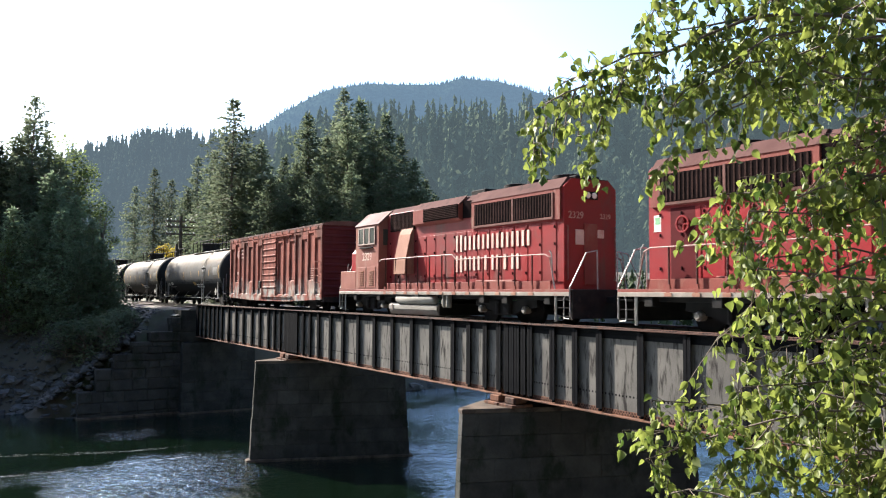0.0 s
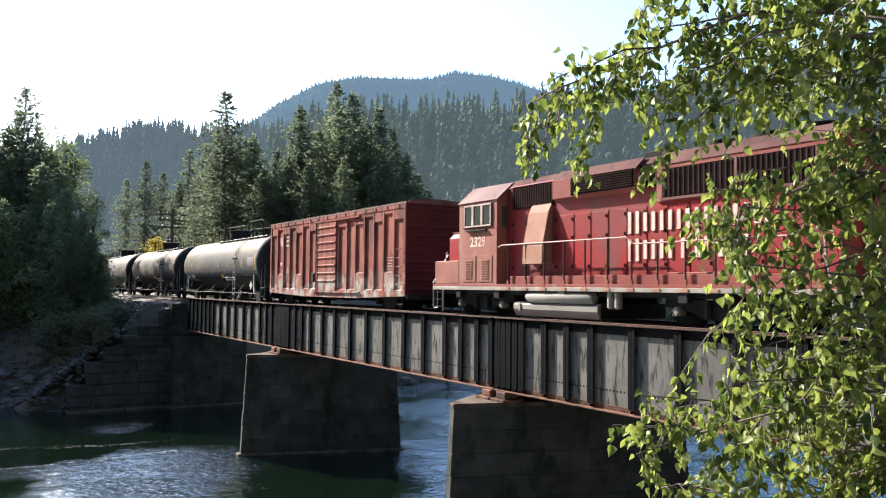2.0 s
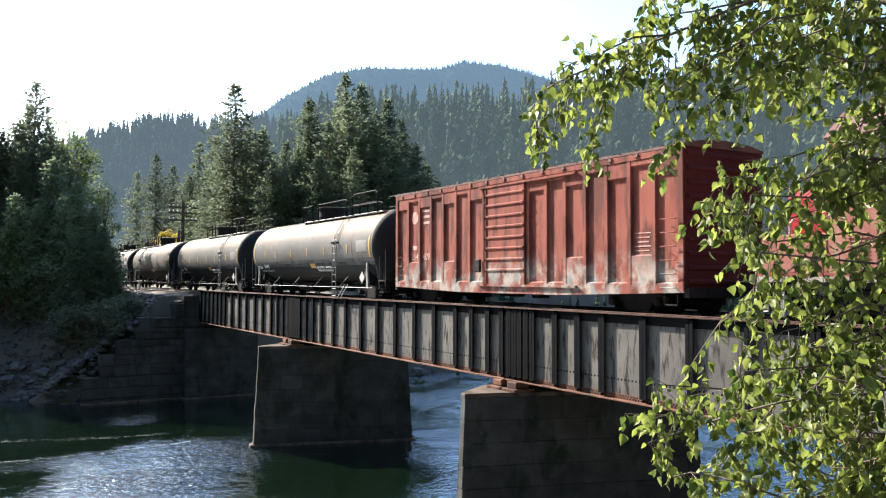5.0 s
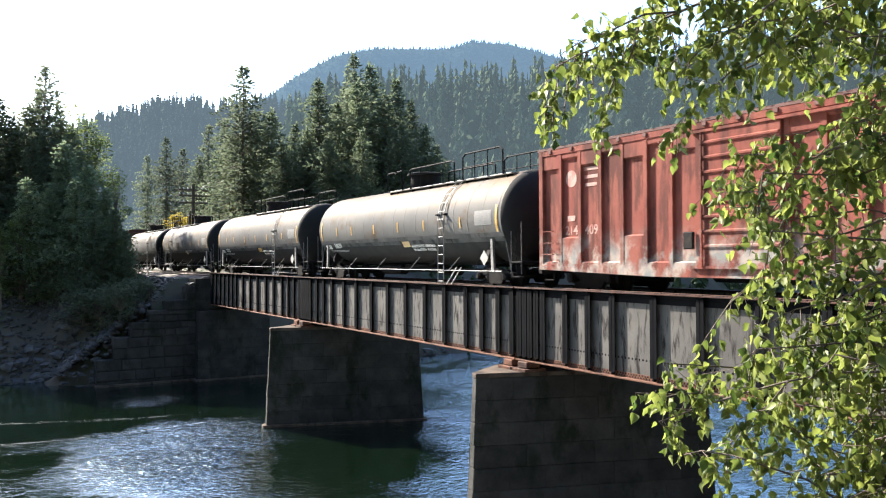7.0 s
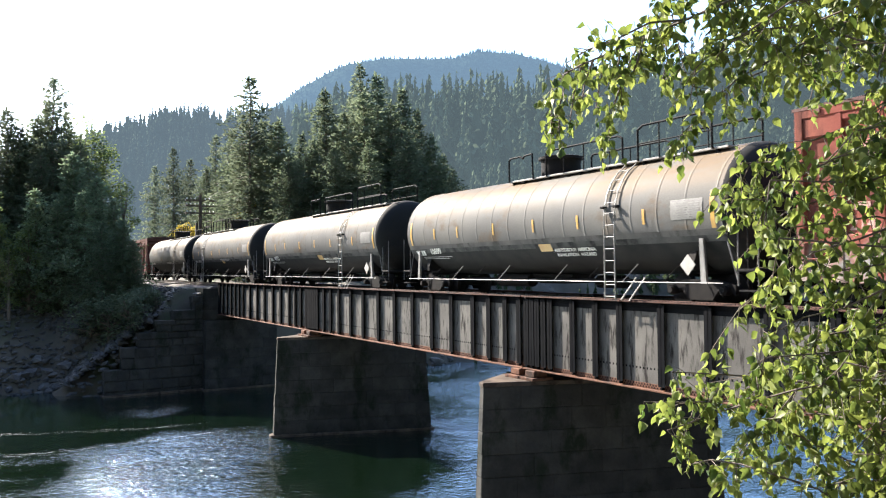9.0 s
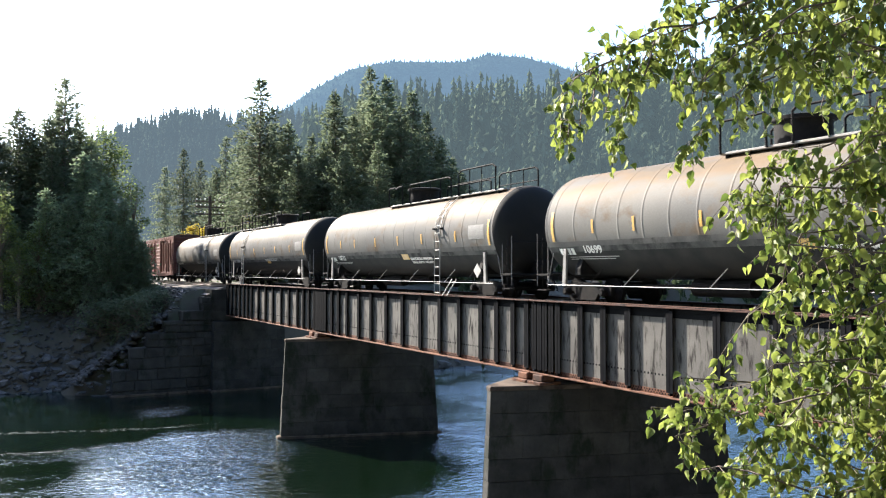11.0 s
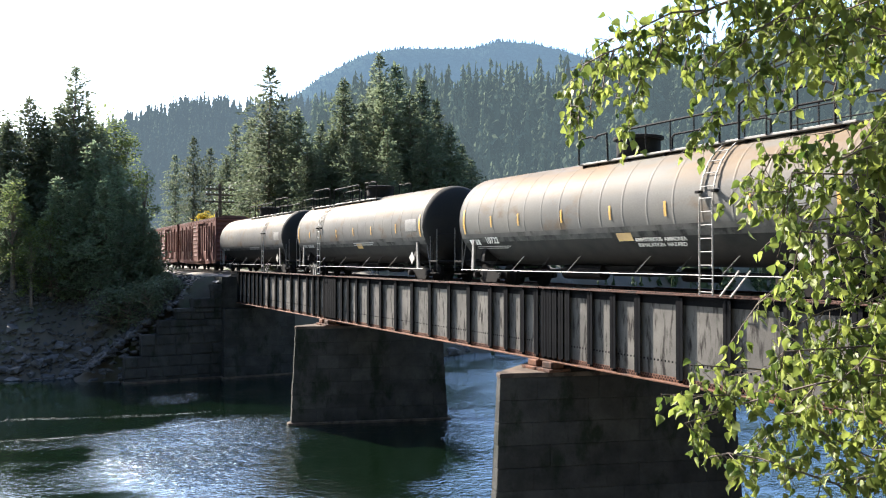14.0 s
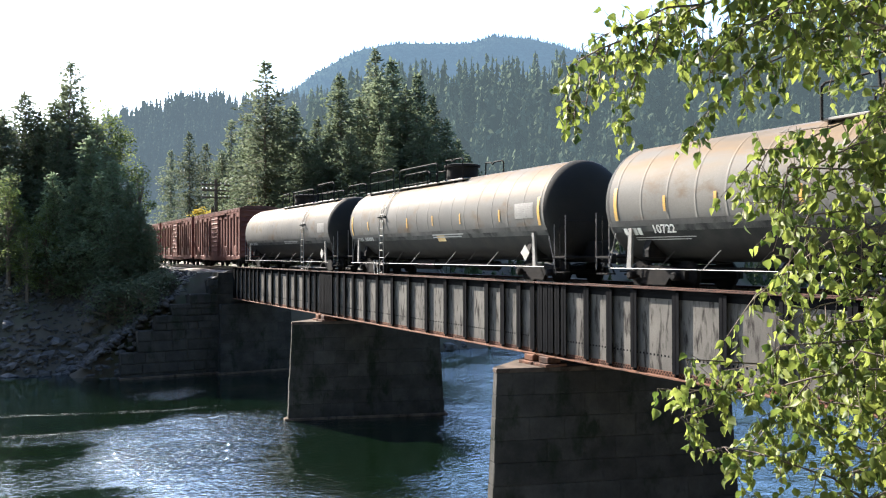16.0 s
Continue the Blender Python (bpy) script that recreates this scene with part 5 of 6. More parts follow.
        while y < 4.2:
            d = part("hood_door", Shape().box(min(sx * (hw - .01), sx * (hw + .018)), y + .02, deck + .25, max(sx * (hw - .01), sx * (hw + .018)), y + .72, 3.35, .006), red, t)
            for z in (1.7, 2.6, 3.15):
                part("latch", Shape().box(min(sx * (hw + .01), sx * (hw + .05)), y + .07, z, max(sx * (hw + .01), sx * (hw + .045)), y + .105, z + .09), GRILLE, d)
            y += .76
        part("hood_step", Shape().box(min(sx * hw, sx * 1.3), -5.2, deck, max(sx * hw, sx * 1.3), -2.9, deck + .32, .02), RED_FADED, t)
    part("hood_roof", Shape().prism([(-hw - .012, 4.43), (-hw + .29, 4.735), (hw - .29, 4.735), (hw + .012, 4.43), (hw - .3, 4.6), (-hw + .3, 4.6)], "y", -2.36, 4.54), HOOD_ROOF, t, "dull brown hood roof")
    for sx in (-1, 1):
        part("blister_roof", Shape().prism([(sx * 1.265, 4.415), (sx * .9, 4.75), (sx * .86, 4.75), (sx * 1.2, 4.38)], "y", -1.72, 1.92), HOOD_ROOF, t)
        # black panel on the hood stands in for the opening's shade
        part("exhaust_recess", Shape().box(min(sx * 1.0, sx * 1.11), -2.38, 3.86, max(sx * 1.0, sx * 1.11), -1.72, 4.5), GRILLE, t, "black panel in place of the shaded exhaust opening")
    for y in (-6.6, -5.2, -3.8):
        part("roof_fan", Shape().lathe([(4.75, .55), (4.95, .55), (4.97, .5), (4.93, 0)], 18, "z", (0, y, 0)), BLACK, t, "", True)
    part("exhaust", Shape().box(-.4, -2.2, 4.7, .4, -1.2, 5.0, .03), BLACK, t)
    part("headlight", Shape().box(-.3, y_end - .05, 4.08, .3, y_end, 4.34, .03), BLACK, t)
    for x in (-.13, .13):
        part("lamp_lens", Shape().lathe([(y_end - .05, .1), (y_end - .07, .09), (y_end - .075, 0)], 12, "y", (x, 0, 4.21)), WHITE, t, "round headlight lens", True)
    part("end_door", Shape().box(-.28, y_end - .03, 1.35, .28, y_end, 3.3, .008), RED_FADED, t)
    for x in (-.98, .98):
        side_bar(t, "grab_iron", RAILING, [(x, y_end, 1.5), (x, y_end - .08, 1.52), (x, y_end - .08, 3.2), (x, y_end, 3.22)], .016)
    part("roof_vent", Shape().box(-.5, y_end + .1, 4.72, .5, y_end + .5, 4.86, .03), BLACK, t)
    # cab
    cy0, cy1 = 4.55, 6.9
    cab = Shape().prism([(-sw, deck - .0), (-sw, 4.1), (-.85, 4.66), (0, 4.74), (.85, 4.66), (sw, 4.1), (sw, deck)], "y", cy0, cy1)
    part("cab", cab, CAB_FADED, t, "faded red cab")
    part("cab_roof", Shape().prism([(-sw - .05, 4.08), (-.87, 4.7), (0, 4.79), (.87, 4.7), (sw + .05, 4.08), (sw, 4.05), (.85, 4.6), (-.85, 4.6), (-sw, 4.05)], "y", cy0 - .06, cy1 + .06), CAB_TOP, t, "sun-bleached cab roof")
    for sx in (-1, 1):
        wf = part("cab_window", Shape().box(min(sx * (sw - .02), sx * (sw + .03)), cy0 + .25, 3.18, max(sx * (sw - .02), sx * (sw + .03)), cy1 - .25, 4.0, .01), ROOF_RED, t, "three-pane cab side window")
        for k in range(3):
            w0 = cy0 + .32 + k * .57
            part("pane", Shape().box(min(sx * (sw + .01), sx * (sw + .036)), w0, 3.24, max(sx * (sw + .01), sx * (sw + .036)), w0 + .5, 3.94), CAB_GLASS, wf)
            xa, xb = sorted((sx * (sw + .03), sx * (sw + .055)))
            sash = Shape().box(xa, w0 - .03, 3.2, xb, w0 + .025, 3.98).box(xa, w0 + .475, 3.2, xb, w0 + .53, 3.98).box(xa, w0 + .02, 3.93, xb, w0 + .48, 3.98).box(xa, w0 + .02, 3.2, xb, w0 + .48, 3.25)
            part("sash", sash, SASH, wf, "pale worn window sash")
        part("arm_rest", Shape().box(min(sx * (sw + .0), sx * (sw + .1)), cy0 + .55, 3.04, max(sx * (sw + .0), sx * (sw + .1)), cy1 - .55, 3.1, .01), BLACK, wf)
        for k in range(2):
            d = part("cab_locker", Shape().box(min(sx * (sw - .0), sx * (sw + .02)), cy0 + .25 + k * 1.0, 1.28, max(sx * (sw - .0), sx * (sw + .02)), cy0 + 1.1 + k * 1.0, 2.2, .006), CAB_FADED, t)
            lv = Shape()
            for j in range(8):
                lv.box(min(sx * (sw + .01), sx * (sw + .045)), cy0 + .45 + k * 1.0, 1.4 + j * .085, max(sx * (sw + .01), sx * (sw + .045)), cy0 + .9 + k * 1.0, 1.43 + j * .085)
            part("louvre", lv, INTAKE_TAN, d)
    part("rear_window", Shape().box(-1.3, cy0 - .03, 3.15, -1.02, cy0 + .02, 3.85), CAB_GLASS, t)
    # short hood
    part("nose", Shape().prism([(-1.15, deck), (-1.15, 2.9), (-.95, 3.1), (.95, 3.1), (1.15, 2.9), (1.15, deck)], "y", cy1, 8.15), RED_BRIGHT, t, "low clean red short hood")
    part("nose_top", Shape().box(-1.0, cy1, 3.1, 1.0, 8.2, 3.14, .01), ROOF_RED, t)
    for x0, x1 in ((-sw, -1.17), (1.17, sw)):
        part("battery_box", Shape().box(x0, cy1 + .02, deck, x1, 8.6, 2.05, .02), CAB_FADED, t, "faded battery box")
    # handrails
    for sx in (-1, 1):
        x = sx * (sw - .03)
        top = [(x, 4.5, 2.42), (x, 4.3, 2.5), (x, -1.6, 2.5), (x, -1.9, 2.3), (x, -7.2, 2.3), (x, -7.45, 2.2), (x, -7.7, 1.2)]
        side_bar(t, "handrail", HAND_RAIL, top, .022, 6, "long pale handrail")
        y = 3.9
        while y > -7.2:
            zt = 2.5 if y > -1.7 else 2.3
            side_bar(t, "handrail_post", POST_DARK, [(x, y, deck - .05), (x, y, zt)], .03)
            part("post_foot", Shape().box(min(x, x + sx * .03) - .01, y - .06, deck - .1, max(x, x + sx * .03) + .01, y + .06, deck + .12), RED_FADED, t)
            part("foot_plate", Shape().box(min(sx * (sw + .01), sx * (sw + .03)), y - .13, deck - .2, max(sx * (sw + .01), sx * (sw + .03)), y + .13, deck - .1, .006), INTAKE_TAN, t)
            y -= .95
        for sg, ye in ((1, 8.75), (-1, -8.45)):
            st = Shape().path([(x, ye - sg * .72, .2), (x, ye - sg * .72, 1.15), (x, ye - sg * .86, 1.7), (x, ye - sg * .9, 2.3), (x, ye - sg * 1.0, 2.4)], .022)
            st.path([(x, ye - sg * .66, .2), (x, ye - sg * .66, 1.0)], .02).path([(x, ye - sg * .06, .3), (x, ye - sg * .3, .32), (x, ye - sg * .3, .9), (x, ye - sg * .1, 1.2)], .018)
            part("step_rail", st, WHITE_RAIL, t)
            for k in range(4):
                part("step", Shape().box(min(x, x - sx * .3), ye - sg * .56 if sg > 0 else ye, .35 + k * .27, max(x, x - sx * .3), ye if sg > 0 else ye - sg * .56, .38 + k * .27), BLACK, t)
    for sg, ye in ((1, 8.75), (-1, -8.45)):
        part("pilot", Shape().box(-1.45, min(ye, ye + sg * .06), .3, 1.45, max(ye, ye + sg * .06), 1.2, .015), BLACK, t)
        side_bar(t, "end_rail", WHITE_RAIL, [(-1.42, ye, .28), (-1.5, ye, .4), (-1.5, ye, 1.25), (-.85, ye, 2.32), (-.42, ye, 2.4), (-.4, ye, 1.2)], .022)
        side_bar(t, "end_rail", WHITE_RAIL, [(1.42, ye, .28), (1.5, ye, .4), (1.5, ye, 1.25), (.85, ye, 2.32), (.42, ye, 2.4), (.4, ye, 1.2)], .022)
        coupler(t, ye, sg)
    # fuel tank, air reservoir, trucks
    ft = Shape().prism([(-1.42, .4), (-1.3, .18), (1.3, .18), (1.42, .4), (1.42, .54), (1.3, .64), (-1.3, .64), (-1.42, .54)], "y", -.35, 3.7)
    part("fuel_tank", ft, GREY_TANK, t, "dusty grey fuel tank")
    for sx in (-1, 1):
        part("air_reservoir", Shape().lathe([(-.2, 0), (-.15, .14), (-.06, .185), (2.9, .185), (3.0, .14), (3.05, 0)], 16, "y", (sx * 1.33, 0, .8)), GREY_TANK, t, "", True)
    # black sheet that puts the shade on the fuel tank's end into colour
    part("tank_end_plate", Shape().box(-1.3, -.39, .2, 1.3, -.35, .63, .01), BLACK, t)
    for sx in (-1, 1):
        part("fuel_gauge", Shape().box(min(sx * 1.42, sx * 1.45), 3.3, .34, max(sx * 1.42, sx * 1.45), 3.4, .6, .008), SILL_WHITE, t, "pale fuel gauge strip")
        for y in (-1.15, -.85):
            part("strainer", Shape().lathe([(.5, .06), (.55, .11), (1.0, .11), (1.05, .06)], 10, "z", (sx * 1.35, y, 0)), GREY_TANK, t, "", True)
    bogie(t, 5.9, 2.6, .508, True)
    bogie(t, -4.5, 2.6, .508, True)
    return t


lead = loco(-14.35, "bright red road-switcher locomotive leading the train", 180, RED_BRIGHT)
second = loco(4.65, "faded red road-switcher locomotive with cream lettering and long handrails")


def mark(ob, name, x, y, z, wide, tall, material, label="", thick=.012):
    """A flat painted block on a side that faces -x."""
    return part(name, Shape().box(x - thick, y - wide / 2, z - tall / 2, x, y + wide / 2, z + tall / 2), material, ob, label)


def digits(ob, text, height, m, material):
    me = letters(text, height)
    me.materials.append(material)
    return part("number", me, material, ob, "painted road number", at=m)


# the railway's name in cream blocks, one a letter
for count, z in ((8, 2.82), (7, 2.06)):
    for k in range(count):
        narrow = .55 if count == 7 and k in (3, 5) else 1.0
        y, w2, h2, zz = -1.5 - k * .6, .21 * narrow, .31 if k == 0 else .26, z + .1
        s = Shape()
        for y0, y1 in ((-w2, -w2 + .12), (w2 - .12, w2)) if narrow == 1 else ((-.07, .07),):
            s.box(-1.13, y + y0, zz - h2, -1.105, y + y1, zz + h2)
        part("name_block", s, NAME_CREAM, second, "cream name lettering as plain bars")
digits(second, "2329", .34, Matrix.Translation((-1.523, 5.7, 2.66)) @ SIDE, NAME_CREAM)
END_FACE = Matrix(((1, 0, 0, 0), (0, 0, -1, 0), (0, 1, 0, 0), (0, 0, 0, 1)))
for x, h in ((-.6, .22), (.62, .16)):
    digits(second, "2329", h, Matrix.Translation((x, -7.67, 3.55)) @ END_FACE, FADED_CREAM)
part("emblem_block", Shape().box(-.62, -7.68, 2.62, -.02, -7.66, 3.1), NAME_CREAM, second, "faded emblem as plain blocks")
part("emblem_block", Shape().box(.12, -7.68, 2.85, .55, -7.66, 3.12), NAME_CREAM, second, "faded emblem as plain blocks")
# flat panel on the hood; the niche's shade is only in its colour
part("side_recess", Shape().box(1.07, -6.85, 1.4, 1.1, -6.0, 3.35), NICHE_SHADE, lead, "flat panel in dark red, painted as a shaded niche")
part("brake_wheel", Shape().lathe([(1.16, .2), (1.19, .23), (1.22, .23), (1.22, .19), (1.18, .18)], 16, "x", (0, -6.35, 2.9)).box(1.1, -6.37, 2.7, 1.17, -6.33, 3.1).box(1.1, -6.55, 2.88, 1.17, -6.15, 2.92), RED_BRIGHT, lead, "red hand-brake wheel")
part("sign_plate", Shape().box(1.08, -7.45, 2.75, 1.1, -7.2, 3.2), WHITE, lead, "white plate with a green square")
part("sign_square", Shape().box(1.1, -7.41, 2.95, 1.106, -7.24, 3.14), GREEN_PAINT, lead)
red_car = box_car(23.6, "faded red ribbed steel boxcar with chalky graffiti along its lower side", BOX_MARKED, True)
# marks and scrawls on the first boxcar
part("emblem", Shape().lathe([(-1.443, 0), (-1.443, .26), (-1.43, .26)], 20, "x", (0, 6.46, 3.5)), FADED_CREAM, red_car, "round faded emblem as a plain patch")
for k in range(3):
    mark(red_car, "name_bar", -1.434, 5.53, 3.74 - k * .24, .66 - .07 * k, .1, FADED_CREAM, "faded name as bars")
mark(red_car, "owner_bar", -1.434, 6.46, 2.28, .36, .17, FADED_CREAM)
for text, y in (("214", 6.46), ("409", 5.53)):
    digits(red_car, text, .28, Matrix.Translation((-1.439, y, 1.9)) @ SIDE, FADED_CREAM)
for k in range(6):
    mark(red_car, "data_bar", -1.434, -6.46, 2.3 - k * .12, .6 - .08 * (k % 3), .035, FADED_CREAM)
tank_car(42.0, "long dusty grey pressure tank car with black ends", "10699")
tank_car(62.15, "long grey pressure tank car with white stencils and amber strips", "10722")
tank_car(82.3, "dusty pale grey pressure tank car with black underside", "", True, True, -1)
tank_car(102.4, "dusty pale grey pressure tank car before the boxcars", "", True, False)
box_car(121.1, "dull red-brown ribbed boxcar behind the tank cars", BOX_BROWN)
box_car(138.4, "weathered brown ribbed boxcar", BOX_BROWN)
box_car(155.7, "weathered brown ribbed boxcar near the train's end", BOX_BROWN)



# ---- trees on the far bank ----
def conifer_mesh(seed, tall, base_radius, open_crown=0.0, lean_top=0.9, needle=0.6, gap=.21, bare=.06, tufted=False):
    """Trunk and crown shapes of a conifer: boughs that rise near the top and droop below, each set with many small sprays."""
    rnd = random.Random(seed)
    trunk = Shape()
    wob = [(rnd.uniform(-.08, .08), rnd.uniform(-.08, .08)) for _ in range(9)]
    pts = [(wob[k][0] * k * .3, wob[k][1] * k * .3, tall * k / 8) for k in range(9)]
    for k in range(8):
        r0, r1 = tall * .011 * (1 - k / 8.2) + .02, tall * .011 * (1 - (k + 1) / 8.2) + .02
        trunk.tube(pts[k], pts[k + 1], r0, 7, r1)
    v, f = [], []

    def spray(px, py, pz, d, sl):
        side = d.cross(Vector((rnd.gauss(0, 1), rnd.gauss(0, 1), rnd.gauss(0, 1)))).normalized() * sl * rnd.uniform(.12, .24)
        p, k0 = Vector((px, py, pz)), len(v)
        v.extend(((p - d * sl * .1)[:], (p + d * sl * .5 + side)[:], (p + d * sl)[:], (p + d * sl * .5 - side)[:]))
        f.append((k0, k0 + 1, k0 + 2, k0 + 3))
    z = tall * bare
    lobes = [rnd.uniform(0, 6.28) for _ in range(3)]
    while z < tall * .99:
        u = z / tall
        fat = 1 + .16 * math.sin(9 * u + lobes[0]) + .12 * math.sin(21 * u + lobes[1])
        reach = base_radius * (1 - u) ** lean_top * (0.62 + 0.5 * min(1, u / .22)) * fat + .1
        boughs = max(2, round((5.6 if not tufted else 5.0) * (1 - .55 * open_crown)))
        a0 = rnd.uniform(0, 6.3)
        for b in range(boughs):
            if rnd.random() < open_crown * .25:
                continue
            ln = reach * rnd.uniform(.5, 1.2)
            a = a0 + 6.283 * b / boughs + rnd.uniform(-.5, .5)
            rise = .55 * (u - .42) + rnd.uniform(-.22, .3)
            c, s = math.cos(a), math.sin(a)
            sag = .1 * ln * ln / max(1, reach)
            end = (c * ln, s * ln, z + rise * ln - sag)
            trunk.tube((0, 0, z), end, .014 + .007 * ln, 3, .006, False)
            n = max(3, int(ln / gap))
            for k in range(n):
                t = (k + rnd.random()) / n
                if tufted and t < .28 and ln > .8:
                    continue
                spread = .1 + .2 * ln * (1 - t) * t * 2
                px, py = end[0] * t + rnd.gauss(0, spread) * s, end[1] * t - rnd.gauss(0, spread) * c
                pz = z + (end[2] - z) * t + rnd.gauss(0, .07 + .05 * ln)
                for q in range(3):
                    d = Vector((c + rnd.gauss(0, .6), s + rnd.gauss(0, .6), rnd.gauss(.1 if tufted or u > .6 else -.25, .42))).normalized()
                    spray(px, py, pz, d, needle * rnd.uniform(.45, 1.05))
        z += tall * rnd.uniform(.013, .021) * (1 + .5 * open_crown + .4 * tufted)
    for k in range(12):
        spray(pts[8][0], pts[8][1], tall - .1 * k, Vector((rnd.gauss(0, .5), rnd.gauss(0, .5), 1)).normalized(), needle)
    return trunk, v, f


def raw_mesh(name, v, f, material):
    me = bpy.data.meshes.new(name)
    me.from_pydata(v, [], f)
    me.materials.append(material)
    return me


def conifer(name, seed, tall, radius, label, material, **kw):
    t = thing(name, pose(0, 0, -200), label, "tree", "conifers on the far bank")
    trunk, v, f = conifer_mesh(seed, tall, radius, **kw)
    part("trunk", trunk, BARK, t, "")
    part("crown", raw_mesh("crown", v, f, material), material, t)
    return t


def broadleaf(name, seed, tall, radius, label, material, leaf=.3, count=4200, category="tree"):
    """A rounded crown of leaf clumps on a forked stem."""
    rnd = random.Random(seed)
    t = thing(name, pose(0, 0, -200), label, category, "broad-leaved growth on the far bank")
    trunk = Shape().tube((0, 0, -.4), (.1, 0, tall * .35), tall * .02 + .03, 7, tall * .014 + .02)
    clumps = []
    for k in range(26):
        a, u = rnd.uniform(0, 6.28), rnd.random() ** .8
        z = tall * (.12 + .86 * u)
        r = radius * math.sin(math.pi * (.18 + .78 * u)) * rnd.uniform(.25, .95)
        c = Vector((r * math.cos(a), r * math.sin(a), z))
        clumps.append((c, radius * rnd.uniform(.22, .42)))
        trunk.tube((.1, 0, min(z * .7, tall * .6)), c, .03 + tall * .003, 4, .012, False)
    v, f = [], []
    for k in range(count):
        c, cr = clumps[rnd.randrange(len(clumps))]
        d = Vector((rnd.gauss(0, 1), rnd.gauss(0, 1), rnd.gauss(0, .8))).normalized() * cr * rnd.random() ** .4
        p = c + d
        a, b, s = rnd.uniform(0, 6.28), rnd.uniform(-.9, .5), leaf * rnd.uniform(.5, 1.2)
        fx = Vector((math.cos(a) * math.cos(b), math.sin(a) * math.cos(b), math.sin(b))) * s
        fy = Vector((-math.sin(a), math.cos(a), rnd.uniform(-.4, .4))) * s * .4
        k0 = len(v)
        v += [p[:], (p + fx * .5 + fy)[:], (p + fx)[:], (p + fx * .5 - fy)[:]]
        f.append((k0, k0 + 1, k0 + 2, k0 + 3))
    part("trunk", trunk, BARK, t)
    part("crown", raw_mesh("crown", v, f, material), material, t)
    return t


def plant(proto, built_tall, spots, height_of=None):
    """Copies of a tree at (bearing x, bearing y of its top, distance); scaled evenly to reach that top."""
    for k, (x, y, dist) in enumerate(spots):
        a, e = bearing(x, y)
        px, py, pz = from_eye(a, e, dist)
        g = float(ground_height(np.array([px]), np.array([py]))[0]) - .15
        s = max(.1, (pz - g) / built_tall)
        ob = copy_thing(proto, pose(px, py, g, 0, 0, (k * 77 + 13 * x) % 360))
        ob.scale = (s * random.uniform(.92, 1.1),) * 2 + (s,)


FIR_A = conifer("fir_tree", 11, 24, 7.0, "tall dark green fir with drooping boughs", NEEDLES, lean_top=.85)
FIR_B = conifer("fir_tree", 12, 22, 6.8, "broad dark green fir with dense boughs", NEEDLES, lean_top=.8)
FIR_C = conifer("fir_tree", 13, 25, 6.6, "slender dark green fir, ragged outline", NEEDLES_BLUE, open_crown=.3, lean_top=.8, needle=.65)
PINE = conifer("pine_tree", 14, 22, 4.6, "tall pine with an open tufted crown", NEEDLES_BLUE, open_crown=.0, lean_top=.62, needle=.5, gap=.1, bare=.12, tufted=True)
SPRUCE = conifer("spruce_tree", 15, 14, 4.3, "bushy dense young spruce in shade", NEEDLES_SPRUCE, lean_top=.74, needle=.48, gap=.19, bare=.01)
ALDER = broadleaf("alder_tree", 21, 14, 2.8, "light green broad-leaved tree between the conifers", BROADLEAF, .27, 3000)
BUSH = broadleaf("bush", 22, 3.2, 2.0, "low dark green bush on the shaded bank", NEEDLES, .2, 1800, "bush")
AUTUMN = broadleaf("autumn_bush", 23, 4.5, 1.7, "yellow-leaved autumn bush beside the track", YELLOW_LEAF, .22, 1600, "bush")
plant(FIR_C, 25, [(408, 187, 105), (270, 314, 215), (300, 332, 235), (346, 292, 150), (236, 345, 270), (606, 161, 106)])
plant(FIR_A, 24, [(542, 205, 100), (636, 176, 104), (681, 200, 100), (430, 262, 112), (575, 246, 104), (375, 280, 118), (590, 215, 112), (620, 290, 90), (500, 282, 106), (752, 318, 100), (706, 240, 108), (98, 297, 101)])
plant(FIR_B, 22, [(457, 259, 104), (612, 205, 98), (660, 225, 96), (392, 290, 112), (520, 290, 98), (731, 284, 98), (330, 345, 140), (560, 300, 92), (690, 282, 92), (478, 315, 96), (770, 345, 104)])
plant(PINE, 22, [(52, 210, 84)])
plant(FIR_B, 22, [(-31, 262, 86), (-74, 300, 84), (-110, 262, 90), (22, 272, 84), (100, 306, 82)])
plant(SPRUCE, 14, [(88, 330, 77), (130, 366, 76), (162, 402, 75), (110, 385, 74), (178, 435, 73), (196, 470, 72), (60, 405, 75), (20, 390, 76), (-60, 380, 79), (140, 440, 72)])
plant(ALDER, 14, [(116, 272, 86), (131, 286, 86.5), (140, 322, 85), (178, 362, 79), (-62, 395, 76), (8, 440, 75), (-28, 470, 74), (400, 385, 110)])
plant(FIR_A, 24, [(44, 246, 86), (-8, 290, 84), (78, 268, 86), (30, 318, 80)])
plant(BUSH, 3.2, [(215, 548, 69), (185, 556, 67), (236, 552, 69), (150, 565, 69), (120, 562, 70), (160, 505, 74), (140, 510, 73), (100, 510, 74), (60, 510, 75), (20, 510, 75), (-30, 510, 76), (440, 455, 92), (400, 440, 98)])
plant(AUTUMN, 4.5, [(290, 444, 128), (405, 398, 112), (304, 450, 132)])
for proto in (FIR_A, FIR_B, FIR_C, PINE, SPRUCE, ALDER, BUSH, AUTUMN):
    for o in list(proto.children_recursive) + [proto]:
        bpy.data.objects.remove(o)

